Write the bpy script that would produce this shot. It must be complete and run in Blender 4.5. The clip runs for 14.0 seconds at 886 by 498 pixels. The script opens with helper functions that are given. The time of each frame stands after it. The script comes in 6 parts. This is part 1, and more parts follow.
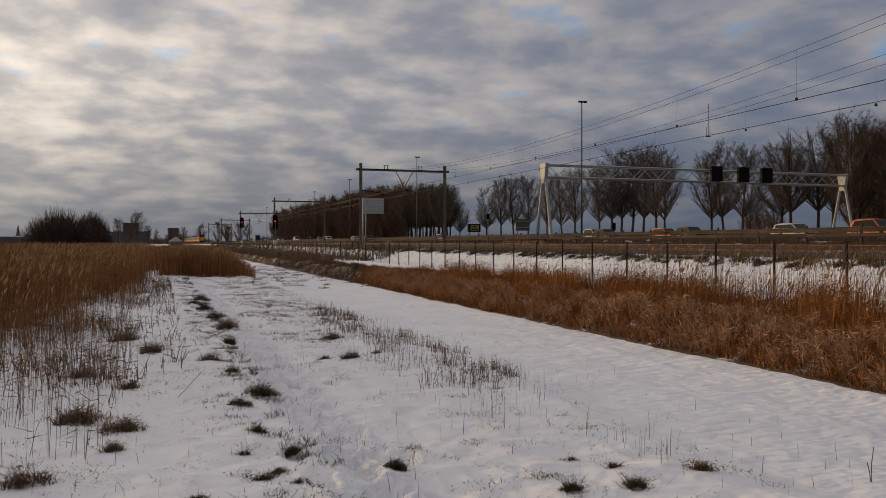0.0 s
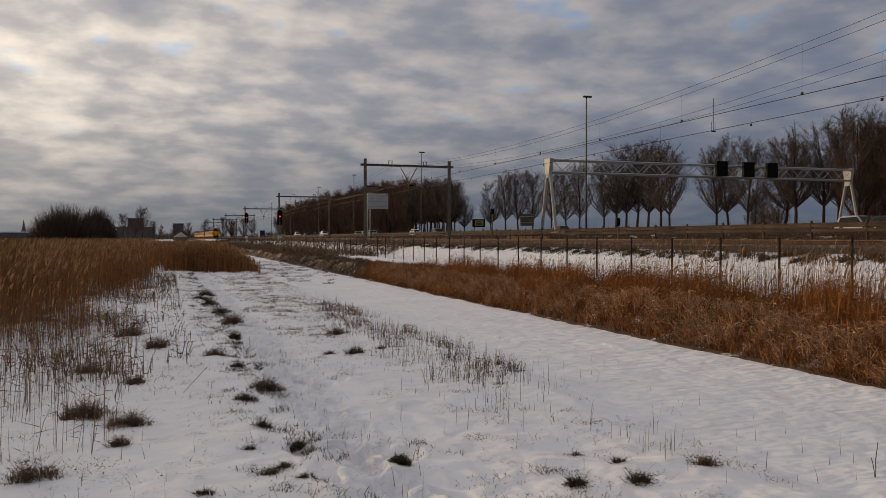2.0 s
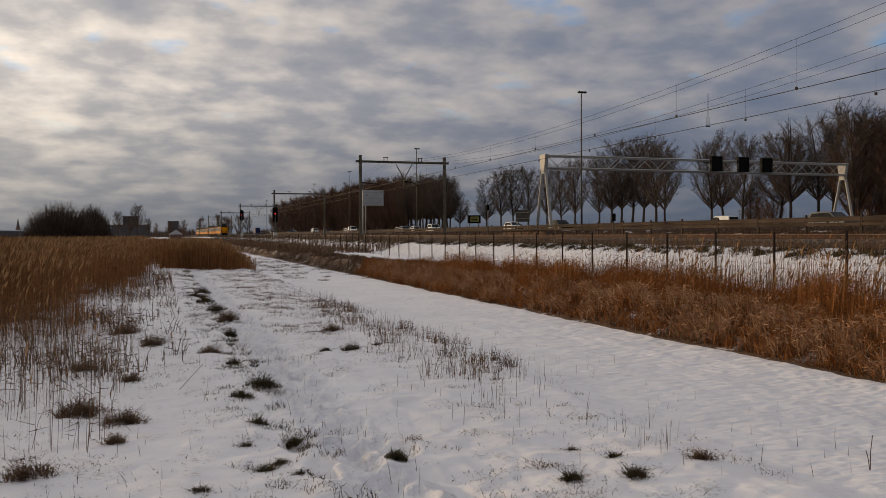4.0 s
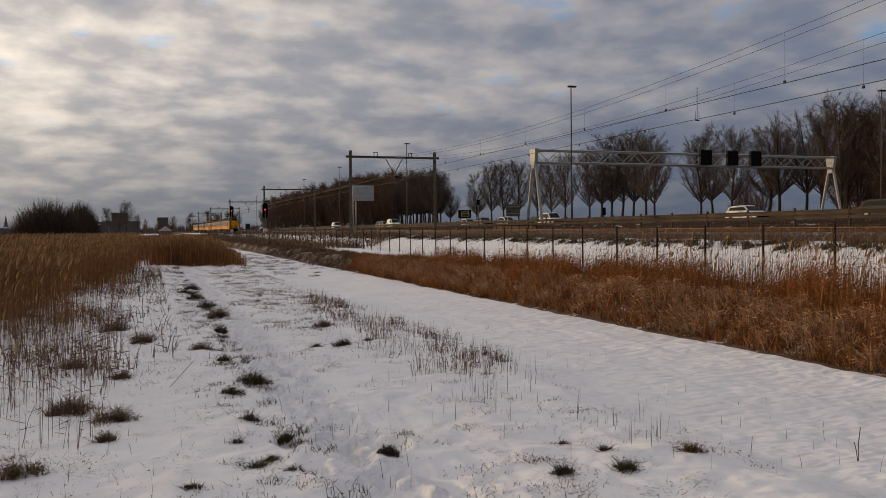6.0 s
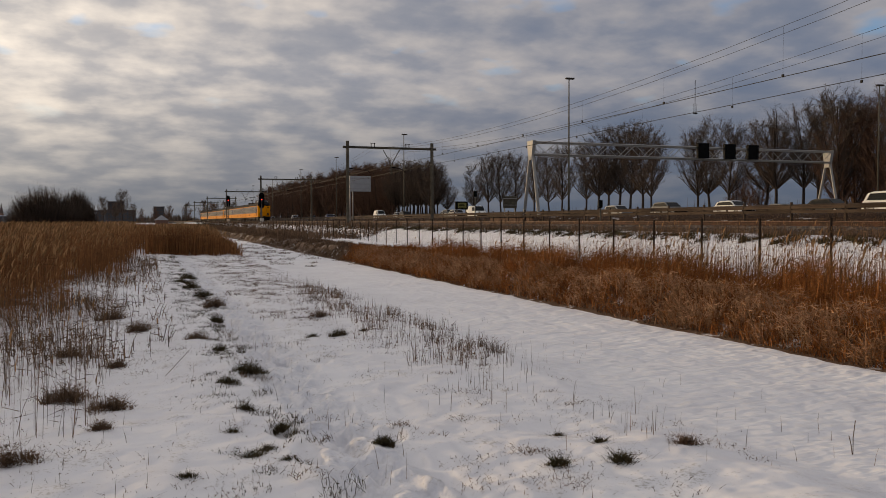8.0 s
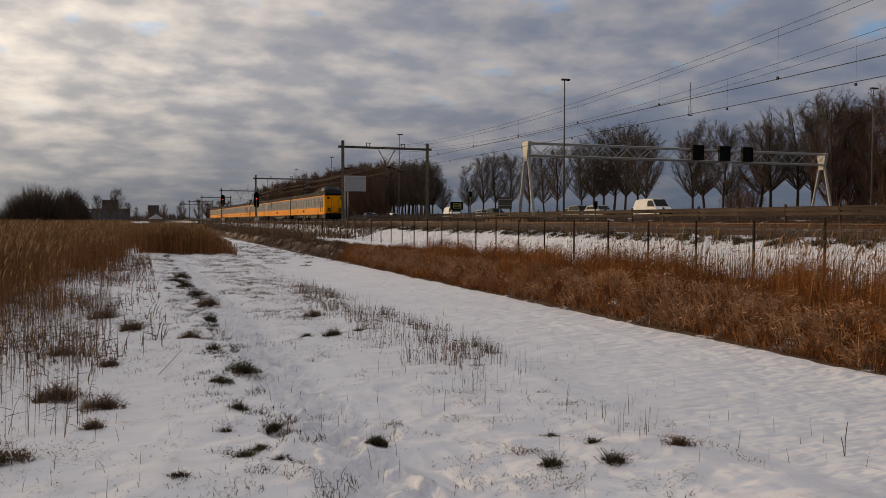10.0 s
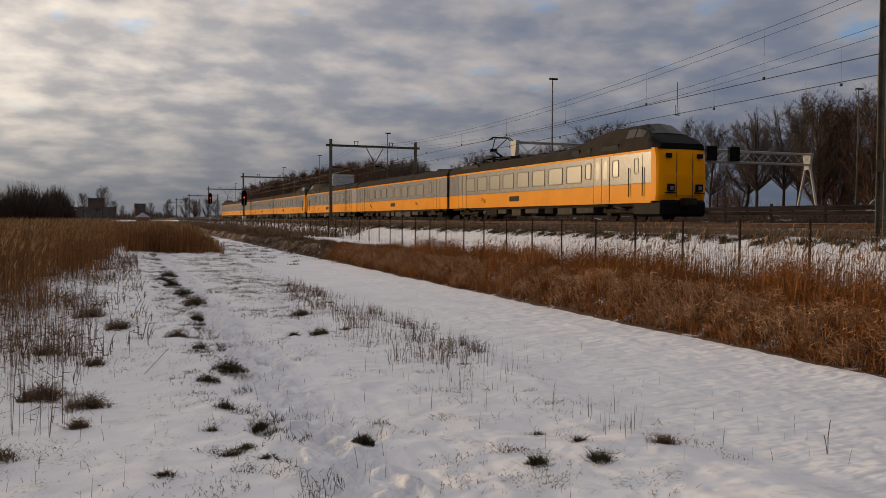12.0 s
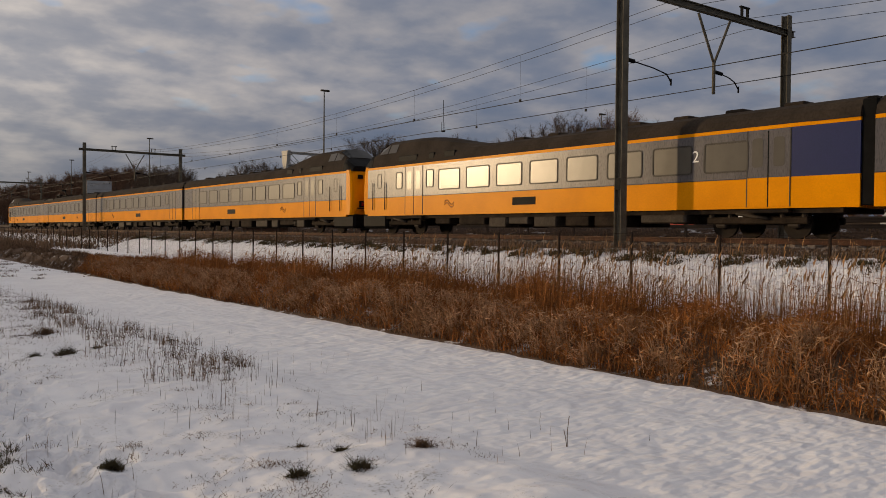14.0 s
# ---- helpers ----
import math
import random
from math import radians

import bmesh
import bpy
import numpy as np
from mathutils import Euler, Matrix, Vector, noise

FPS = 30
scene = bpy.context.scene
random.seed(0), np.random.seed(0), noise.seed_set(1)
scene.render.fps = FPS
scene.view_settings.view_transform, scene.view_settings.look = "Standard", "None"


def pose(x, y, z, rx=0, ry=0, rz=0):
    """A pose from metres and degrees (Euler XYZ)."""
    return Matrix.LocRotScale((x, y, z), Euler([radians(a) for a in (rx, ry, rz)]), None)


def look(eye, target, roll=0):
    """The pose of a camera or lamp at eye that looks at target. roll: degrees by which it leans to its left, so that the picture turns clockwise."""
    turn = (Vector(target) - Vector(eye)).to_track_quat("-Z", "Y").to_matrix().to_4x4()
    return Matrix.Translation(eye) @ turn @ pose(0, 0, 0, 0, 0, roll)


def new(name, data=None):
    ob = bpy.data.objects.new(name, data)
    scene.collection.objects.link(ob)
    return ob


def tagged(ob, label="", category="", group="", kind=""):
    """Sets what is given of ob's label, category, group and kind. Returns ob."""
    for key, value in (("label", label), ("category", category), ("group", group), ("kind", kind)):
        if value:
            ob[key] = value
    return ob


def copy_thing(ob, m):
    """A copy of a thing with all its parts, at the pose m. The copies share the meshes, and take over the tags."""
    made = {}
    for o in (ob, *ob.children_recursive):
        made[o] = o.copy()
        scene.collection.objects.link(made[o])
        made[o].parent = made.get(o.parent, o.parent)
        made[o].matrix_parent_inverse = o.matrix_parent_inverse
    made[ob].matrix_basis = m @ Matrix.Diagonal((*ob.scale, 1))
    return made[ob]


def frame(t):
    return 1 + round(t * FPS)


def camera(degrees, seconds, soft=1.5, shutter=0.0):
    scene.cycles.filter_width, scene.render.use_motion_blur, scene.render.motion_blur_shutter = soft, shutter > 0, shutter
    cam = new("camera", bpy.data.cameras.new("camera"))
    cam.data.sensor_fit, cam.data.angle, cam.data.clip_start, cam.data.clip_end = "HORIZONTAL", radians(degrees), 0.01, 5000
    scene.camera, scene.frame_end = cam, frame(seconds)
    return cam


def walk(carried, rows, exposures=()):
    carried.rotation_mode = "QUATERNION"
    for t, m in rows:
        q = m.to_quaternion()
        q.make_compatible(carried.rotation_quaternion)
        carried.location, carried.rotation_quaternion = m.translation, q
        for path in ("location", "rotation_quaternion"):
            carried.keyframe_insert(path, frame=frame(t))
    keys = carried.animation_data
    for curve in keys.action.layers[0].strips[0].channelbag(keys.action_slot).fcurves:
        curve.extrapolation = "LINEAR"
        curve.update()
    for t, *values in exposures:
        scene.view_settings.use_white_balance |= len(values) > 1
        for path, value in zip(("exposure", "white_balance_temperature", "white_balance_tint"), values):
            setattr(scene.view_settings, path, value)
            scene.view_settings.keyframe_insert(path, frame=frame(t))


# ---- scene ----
cam = camera(57.30, 14.0, soft=0.9)
PATH = [
    (0.0, pose(-0.003, 0.008, 1.600, 89.550, -0.000, -19.100)),
    (0.5, pose(-0.004, 0.006, 1.602, 89.499, 0.086, -18.934)),
    (1.0, pose(-0.002, 0.001, 1.606, 89.478, 0.111, -18.848)),
    (1.5, pose(-0.002, 0.001, 1.606, 89.355, 0.060, -18.791)),
    (2.0, pose(-0.006, -0.003, 1.603, 89.212, 0.027, -18.785)),
    (2.5, pose(-0.006, -0.004, 1.604, 89.059, 0.053, -18.791)),
    (3.0, pose(-0.001, -0.001, 1.598, 88.999, 0.148, -18.857)),
    (5.5, pose(-0.001, -0.004, 1.600, 88.802, 0.574, -19.592)),
    (6.0, pose(-0.001, -0.007, 1.602, 88.589, 0.630, -19.759)),
    (6.5, pose(-0.000, -0.000, 1.600, 88.404, 0.590, -19.823)),
    (7.0, pose(0.006, 0.006, 1.601, 88.200, 0.546, -19.842)),
    (7.5, pose(0.006, 0.011, 1.595, 88.085, 0.428, -19.886)),
    (8.0, pose(-0.000, 0.008, 1.598, 87.974, 0.181, -19.991)),
    (10.5, pose(0.007, 0.009, 1.595, 87.996, -0.152, -20.407)),
    (11.0, pose(0.004, -0.000, 1.599, 87.987, -0.156, -20.540)),
    (11.5, pose(0.012, 0.004, 1.595, 87.973, -0.138, -20.777)),
    (12.0, pose(0.012, -0.006, 1.598, 87.917, -0.216, -21.171)),
    (12.5, pose(0.019, 0.003, 1.592, 87.928, -0.320, -21.960)),
    (13.0, pose(0.016, -0.006, 1.599, 88.098, -0.387, -23.182)),
    (13.5, pose(0.008, -0.011, 1.594, 88.366, -0.506, -27.713)),
    (14.0, pose(0.058, -0.090, 1.604, 88.821, -0.543, -37.120)),
]
walk(cam, PATH, exposures=[(0.0, -0.06), (3.0, -0.05), (6.0, 0.0), (12.5, -0.02), (14.0, -0.05)])

# world, sun, exposure
SUN_AZ, SUN_EL = 39.0, 6.0   # degrees left of the track's direction (+y), above the horizon
sun_dir = Vector((-math.sin(radians(SUN_AZ)) * math.cos(radians(SUN_EL)), math.cos(radians(SUN_AZ)) * math.cos(radians(SUN_EL)), math.sin(radians(SUN_EL))))
sun = new("sun", bpy.data.lights.new("sun", "SUN"))
sun.data.energy, sun.data.angle, sun.data.color = 2.35, radians(1.5), (1.0, 0.72, 0.42)
sun.matrix_world = look(sun_dir * 300, (0, 0, 0))


def node(nt, kind, **inputs):
    n = nt.nodes.new(kind)
    for k, v in inputs.items():
        s = n.inputs[int(k[1:])] if k[0] == "i" and k[1:].isdigit() else n.inputs[k.replace("_", " ")]
        if hasattr(v, "bl_idname") and "Socket" in v.bl_idname:
            nt.links.new(v, s)
        else:
            s.default_value = v
    return n


def math_node(nt, op, a, b=0.5, c=0.0):
    n = node(nt, "ShaderNodeMath", i0=a, i1=b, i2=c)
    n.operation = op
    return n.outputs[0]


def ramp(nt, fac, stops):
    n = node(nt, "ShaderNodeValToRGB", i0=fac)
    el = n.color_ramp.elements
    while len(el) < len(stops):
        el.new(0.5)
    for e, (p, c) in zip(el, stops):
        e.position, e.color = p, (c, c, c, 1) if isinstance(c, (int, float)) else (*c, 1)
    return n.outputs[0]


def mix(nt, fac, a, b, blend="MIX"):
    n = nt.nodes.new("ShaderNodeMix")
    n.data_type, n.blend_type = "RGBA", blend
    for k, v in ((0, fac), (6, a), (7, b)):
        s = n.inputs[k]
        if hasattr(v, "bl_idname") and "Socket" in v.bl_idname:
            nt.links.new(v, s)
        else:
            s.default_value = v if k == 0 else (*v, 1)
    return n.outputs[2]


def noise_tex(nt, vec, scale, detail=4.0, rough=0.55, distort=0.0):
    return node(nt, "ShaderNodeTexNoise", Vector=vec, Scale=scale, Detail=detail, Roughness=rough, Distortion=distort).outputs[0]


def build_world():
    w = bpy.data.worlds.new("sky")
    scene.world = w
    w.use_nodes = True
    nt = w.node_tree
    nt.nodes.clear()
    tc = nt.nodes.new("ShaderNodeTexCoord").outputs["Generated"]
    sky = nt.nodes.new("ShaderNodeTexSky")
    sky.sky_type, sky.sun_disc = "NISHITA", False
    sky.sun_elevation, sky.sun_rotation = radians(SUN_EL), radians(-SUN_AZ)
    sky_col = mix(nt, 1.0, sky.outputs[0], (0.10, 0.15, 0.24), "MULTIPLY")
    xyz = node(nt, "ShaderNodeSeparateXYZ", i0=tc)
    z = math_node(nt, "MAXIMUM", xyz.outputs[2], 0.0)
    den = math_node(nt, "ADD", z, 0.22)
    flat = node(nt, "ShaderNodeCombineXYZ", i0=math_node(nt, "DIVIDE", xyz.outputs[0], den), i1=math_node(nt, "DIVIDE", xyz.outputs[1], den)).outputs[0]
    big = noise_tex(nt, flat, 1.4, 2.0, 0.5)
    mid = noise_tex(nt, flat, 4.3, 5.0, 0.50)
    lumps = math_node(nt, "ADD", math_node(nt, "MULTIPLY", mid, 0.75), math_node(nt, "MULTIPLY", big, 0.35))
    lit = ramp(nt, lumps, [(0.37, 0.03), (0.50, 0.26), (0.58, 0.58), (0.69, 1.0)])
    # nearness to the sun, height above the horizon
    dot = node(nt, "ShaderNodeVectorMath", i0=tc, i1=tuple(sun_dir))
    dot.operation = "DOT_PRODUCT"
    near = math_node(nt, "MAXIMUM", dot.outputs["Value"], 0.0)
    glow = math_node(nt, "POWER", near, 3.2)
    halo = math_node(nt, "POWER", near, 45.0)
    up = ramp(nt, z, [(0.26, 0.0), (0.75, 1.0)])
    dark = mix(nt, glow, (0.140, 0.174, 0.250), (0.56, 0.53, 0.515))
    bright = mix(nt, glow, (0.35, 0.335, 0.35), (1.62, 1.40, 1.14))
    low = mix(nt, glow, (0.080, 0.103, 0.146), (0.235, 0.238, 0.245))
    cloud = mix(nt, lit, dark, bright)
    cloud = mix(nt, ramp(nt, z, [(0.0, 0.95), (0.17, 0.0)]), cloud, low)
    cloud = mix(nt, up, cloud, mix(nt, lit, (0.355, 0.35, 0.385), (0.67, 0.635, 0.615)))
    cloud = mix(nt, halo, cloud, (2.4, 1.75, 1.05))
    gap = ramp(nt, math_node(nt, "ADD", noise_tex(nt, flat, 4.2, 3.0, 0.45), math_node(nt, "MULTIPLY", big, 0.30)), [(0.76, 0.0), (0.88, 0.8)])
    gap = math_node(nt, "MULTIPLY", gap, ramp(nt, z, [(0.10, 0.0), (0.2, 1.0)]))
    out = mix(nt, gap, cloud, sky_col)
    bg = node(nt, "ShaderNodeBackground", Color=out, Strength=1.0)
    o = nt.nodes.new("ShaderNodeOutputWorld")
    nt.links.new(bg.outputs[0], o.inputs[0])


build_world()

# ---------------------------------------------------------------- materials


def material(name, base, rough=0.6, metal=0.0, second=None, scale=4.0, bump=0.0, bump_scale=30.0, fine=0.12, vary=0.0, spec=0.15, stretch=None, coords="Object"):
    """A surface with broad stains (second colour), fine grain and relief."""
    m = bpy.data.materials.new(name)
    m.use_nodes = True
    nt = m.node_tree
    b = nt.nodes["Principled BSDF"]
    vec = nt.nodes.new("ShaderNodeTexCoord").outputs[coords]
    if stretch:
        mp = node(nt, "ShaderNodeMapping", Vector=vec, Scale=stretch)
        vec = mp.outputs[0]
    col = mix(nt, ramp(nt, noise_tex(nt, vec, scale, 5.0, 0.6), [(0.35, 0.0), (0.68, 1.0)]), base, second or tuple(c * 0.7 for c in base))
    grain = noise_tex(nt, vec, bump_scale, 3.0, 0.6)
    col = mix(nt, fine, col, mix(nt, 1.0, col, ramp(nt, grain, [(0.3, 0.25), (0.7, 1.6)]), "MULTIPLY"))
    if vary:
        info = nt.nodes.new("ShaderNodeObjectInfo").outputs["Random"]
        isl = nt.nodes.new("ShaderNodeNewGeometry").outputs["Random Per Island"]
        r = math_node(nt, "FRACT", math_node(nt, "ADD", info, isl))
        col = mix(nt, vary, col, mix(nt, 1.0, col, ramp(nt, r, [(0.0, 0.35), (1.0, 1.9)]), "MULTIPLY"))
    nt.links.new(col, b.inputs["Base Color"])
    nt.links.new(math_node(nt, "ADD", math_node(nt, "MULTIPLY", grain, 0.2), rough - 0.1), b.inputs["Roughness"])
    b.inputs["Metallic"].default_value = metal
    b.inputs["Specular IOR Level"].default_value = spec
    if bump:
        nt.links.new(node(nt, "ShaderNodeBump", Strength=0.6, Distance=bump, Height=grain).outputs[0], b.inputs["Normal"])
    return m


def snow_material():
    m = bpy.data.materials.new("snow")
    m.use_nodes = True
    nt = m.node_tree
    b = nt.nodes["Principled BSDF"]
    vec = nt.nodes.new("ShaderNodeTexCoord").outputs["Object"]
    n1, n2, n3 = noise_tex(nt, vec, 0.9, 4.0, 0.6), noise_tex(nt, vec, 4.6, 1.5, 0.4), noise_tex(nt, vec, 60.0, 3.0, 0.6)
    x = node(nt, "ShaderNodeSeparateXYZ", i0=vec).outputs[0]
    field = ramp(nt, math_node(nt, "MULTIPLY", x, 0.1), [(0.36, 1.0), (0.44, 0.12)])   # thin snow on the grass field, smooth on the ice
    col = mix(nt, ramp(nt, n1, [(0.3, 0.0), (0.7, 1.0)]), (0.84, 0.825, 0.825), (0.74, 0.725, 0.74))
    specks = ramp(nt, math_node(nt, "ADD", math_node(nt, "MULTIPLY", noise_tex(nt, vec, 34.0, 4.0, 0.7), 0.6), math_node(nt, "MULTIPLY", noise_tex(nt, vec, 2.3, 3.0, 0.6), 0.5)), [(0.625, 0.0), (0.70, 0.6)])
    col = mix(nt, math_node(nt, "MULTIPLY", specks, field), col, (0.30, 0.26, 0.20))
    col = mix(nt, ramp(nt, math_node(nt, "ADD", math_node(nt, "MULTIPLY", n2, 0.7), math_node(nt, "MULTIPLY", n1, 0.4)), [(0.60, 0.0), (0.78, 0.14)]), col, (0.56, 0.51, 0.46))
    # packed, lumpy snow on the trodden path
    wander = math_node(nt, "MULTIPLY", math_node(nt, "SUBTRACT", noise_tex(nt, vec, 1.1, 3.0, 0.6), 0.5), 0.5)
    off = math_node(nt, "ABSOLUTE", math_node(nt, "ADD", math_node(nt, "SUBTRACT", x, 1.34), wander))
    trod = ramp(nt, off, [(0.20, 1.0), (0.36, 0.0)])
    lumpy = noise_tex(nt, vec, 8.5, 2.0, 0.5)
    # packed snow's grey-blue tone, deepened in the hollows as shade put into the colour
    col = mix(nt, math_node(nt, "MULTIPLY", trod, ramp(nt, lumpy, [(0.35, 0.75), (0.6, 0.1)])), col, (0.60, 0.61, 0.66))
    nt.links.new(col, b.inputs["Base Color"])
    b.inputs["Roughness"].default_value = 0.62
    ripple = noise_tex(nt, node(nt, "ShaderNodeMapping", Vector=vec, Scale=(3.4, 7.5, 1.0)).outputs[0], 1.0, 2.0, 0.5)
    ice = math_node(nt, "SUBTRACT", 1.0, field)
    h = math_node(nt, "ADD", math_node(nt, "MULTIPLY", n2, 1.0), math_node(nt, "MULTIPLY", n3, 0.025))
    h = math_node(nt, "ADD", h, math_node(nt, "MULTIPLY", math_node(nt, "MULTIPLY", ripple, ice), 0.9))
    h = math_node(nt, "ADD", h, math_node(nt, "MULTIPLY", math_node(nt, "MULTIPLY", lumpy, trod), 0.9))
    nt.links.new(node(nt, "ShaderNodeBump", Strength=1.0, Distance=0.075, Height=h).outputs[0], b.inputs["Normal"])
    return m


def litter_material():
    """Matted dead reed with snow caught in it."""
    m = bpy.data.materials.new("reed_litter")
    m.use_nodes = True
    nt = m.node_tree
    b = nt.nodes["Principled BSDF"]
    vec = nt.nodes.new("ShaderNodeTexCoord").outputs["Object"]
    n1, n2 = noise_tex(nt, vec, 2.2, 5.0, 0.65), noise_tex(nt, vec, 26.0, 4.0, 0.6)
    brown = mix(nt, n2, (0.05, 0.026, 0.012), (0.16, 0.085, 0.038))
    col = mix(nt, ramp(nt, n1, [(0.57, 0.0), (0.66, 1.0)]), brown, (0.74, 0.73, 0.74))
    nt.links.new(col, b.inputs["Base Color"])
    b.inputs["Roughness"].default_value = 0.9
    nt.links.new(node(nt, "ShaderNodeBump", Strength=0.9, Distance=0.06, Height=n2).outputs[0], b.inputs["Normal"])
    return m


def verge_material():
    """Rough brown verge grass with rests of snow."""
    m = bpy.data.materials.new("rough_verge")
    m.use_nodes = True
    nt = m.node_tree
    b = nt.nodes["Principled BSDF"]
    vec = node(nt, "ShaderNodeMapping", Vector=nt.nodes.new("ShaderNodeTexCoord").outputs["Object"], Scale=(1.0, 0.35, 1.0)).outputs[0]
    n1, n2 = noise_tex(nt, vec, 1.3, 5.0, 0.65), noise_tex(nt, vec, 9.0, 4.0, 0.65)
    brown = mix(nt, ramp(nt, n2, [(0.35, 0.0), (0.65, 1.0)]), (0.022, 0.013, 0.008), (0.085, 0.050, 0.030))
    col = mix(nt, ramp(nt, n1, [(0.60, 0.0), (0.66, 0.8)]), brown, (0.55, 0.53, 0.53))
    nt.links.new(col, b.inputs["Base Color"])
    b.inputs["Roughness"].default_value = 0.95
    b.inputs["Specular IOR Level"].default_value = 0.1
    nt.links.new(node(nt, "ShaderNodeBump", Strength=0.9, Distance=0.12, Height=n2).outputs[0], b.inputs["Normal"])
    return m


def glass_material(name, tint, rough=0.04):
    m = bpy.data.materials.new(name)
    m.use_nodes = True
    nt = m.node_tree
    b = nt.nodes["Principled BSDF"]
    vec = nt.nodes.new("ShaderNodeTexCoord").outputs["Object"]
    nt.links.new(mix(nt, noise_tex(nt, vec, 1.5), tint, tuple(c * 0.5 for c in tint)), b.inputs["Base Color"])
    b.inputs["Roughness"].default_value = rough
    b.inputs["IOR"].default_value = 1.36
    nt.links.new(node(nt, "ShaderNodeBump", Strength=0.15, Distance=0.02, Height=noise_tex(nt, vec, 2.0, 2.0)).outputs[0], b.inputs["Normal"])
    return m


def glow_material(name, col, strength):
    m = bpy.data.materials.new(name)
    m.use_nodes = True
    b = m.node_tree.nodes["Principled BSDF"]
    b.inputs["Base Color"].default_value = (*col, 1)
    b.inputs["Emission Color"].default_value = (*col, 1)
    b.inputs["Emission Strength"].default_value = strength
    return m


M_snow, M_litter = snow_material(), litter_material()
M_plume = material("reed_plume", (0.33, 0.19, 0.085), 0.9, 0, (0.22, 0.12, 0.05), 0.8, 0, 40, 0.3, 0.7)
M_reed = material("dead_reed", (0.31, 0.122, 0.032), 0.85, 0, (0.14, 0.050, 0.014), 0.5, 0, 40, 0.3, 0.7)
M_reed_dull = material("brown_reed", (0.255, 0.116, 0.042), 0.85, 0, (0.125, 0.055, 0.020), 0.4, 0, 40, 0.3, 0.8)
M_reed_pale = material("pale_reed", (0.27, 0.155, 0.075), 0.85, 0, (0.16, 0.088, 0.042), 0.5, 0, 40, 0.3, 0.7)
M_frost = material("frosted_leaf", (0.43, 0.27, 0.155), 0.85, 0, (0.24, 0.125, 0.058), 1.5, 0, 40, 0.3, 0.6)
M_grass = material("winter_grass", (0.052, 0.046, 0.020), 0.85, 0, (0.075, 0.052, 0.028), 3.0, 0, 40, 0.3, 0.8)
M_weed = material("dead_weed", (0.17, 0.105, 0.062), 0.85, 0, (0.085, 0.055, 0.035), 2.0, 0, 40, 0.3, 0.8)
M_bark = material("bark", (0.045, 0.034, 0.027), 0.9, 0, (0.04, 0.03, 0.024), 2.0, 0.02, 12, 0.3)
M_twig = material("twig", (0.130, 0.076, 0.050), 0.9, 0, (0.085, 0.050, 0.034), 0.3, 0, 12, 0.2, 0.5)
M_twig_grey = material("grey_twig", (0.098, 0.072, 0.054), 0.9, 0, (0.064, 0.047, 0.037), 0.3, 0, 12, 0.2, 0.5)
M_mast = material("weathered_steel", (0.125, 0.112, 0.084), 0.8, 0.0, (0.070, 0.061, 0.047), 2.0, 0.004, 20, 0.3)
M_galv = material("galvanised_steel", (0.33, 0.315, 0.29), 0.55, 0.1, (0.30, 0.295, 0.28), 1.5, 0.002, 25, 0.2)
M_barrier = material("weathered_barrier", (0.068, 0.050, 0.037), 0.9, 0.0, (0.038, 0.027, 0.020), 1.0, 0.002, 12, 0.4)
M_fence = material("fence_wire", (0.018, 0.015, 0.014), 0.85, 0.0, (0.03, 0.019, 0.012), 3.0, 0, 30, 0.2, spec=0.05)
M_wire = material("tarnished_copper", (0.016, 0.015, 0.014), 0.7, 0.0, None, 3.0, 0, 30, 0.1)
M_ballast = material("ballast", (0.046, 0.028, 0.018), 0.95, 0, (0.075, 0.052, 0.036), 0.7, 0.05, 14, 0.8)
M_rail = material("rusty_rail", (0.085, 0.036, 0.020), 0.7, 0.1, (0.035, 0.02, 0.014), 3.0, 0.002, 30, 0.3)
M_railtop = material("polished_rail", (0.16, 0.11, 0.085), 0.6, 0.6, None, 3.0, 0, 30, 0.1)
M_sleeper = material("concrete_sleeper", (0.22, 0.19, 0.16), 0.9, 0, (0.14, 0.11, 0.09), 3.0, 0.004, 30, 0.3, 0.3)
M_asphalt = material("asphalt", (0.055, 0.053, 0.052), 0.85, 0, (0.08, 0.078, 0.075), 0.3, 0.004, 60, 0.3)
M_rough_grass = verge_material()
M_wood = material("weathered_timber", (0.078, 0.055, 0.038), 0.9, 0, (0.040, 0.027, 0.019), 1.2, 0.004, 20, 0.4, 0.35, stretch=(4, 0.5, 4))
M_yellow = material("yellow_paint", (0.74, 0.275, 0.001), 0.33, 0, (0.64, 0.23, 0.001), 0.6, 0.0, 20, 0.10, spec=0.025)
M_grey = material("dusty_grey_paint", (0.098, 0.092, 0.096), 0.29, 0.0, (0.070, 0.067, 0.075), 0.9, 0.0, 14, 0.25, spec=0.145, stretch=(1, 2.5, 0.5))
M_blue = material("blue_paint", (0.018, 0.026, 0.085), 0.4, 0, (0.02, 0.025, 0.09), 0.9, 0, 20, 0.1)
M_roof = material("sooty_roof", (0.030, 0.024, 0.019), 0.85, 0.0, (0.048, 0.038, 0.030), 0.8, 0.004, 12, 0.3, spec=0.04)
M_black = material("black_paint", (0.006, 0.006, 0.0065), 0.5, 0, (0.010, 0.010, 0.010), 2.0, 0, 20, 0.2, spec=0.03)
M_under = material("brake_dust", (0.013, 0.010, 0.008), 0.8, 0.1, (0.040, 0.030, 0.022), 1.5, 0.004, 14, 0.4, spec=0.05)
M_box = material("dirty_equipment", (0.062, 0.050, 0.040), 0.75, 0.0, (0.032, 0.026, 0.020), 1.5, 0.004, 14, 0.4)
M_rubber = material("rubber", (0.010, 0.010, 0.010), 0.85, 0, None, 3.0, 0, 20, 0.2, spec=0.03)
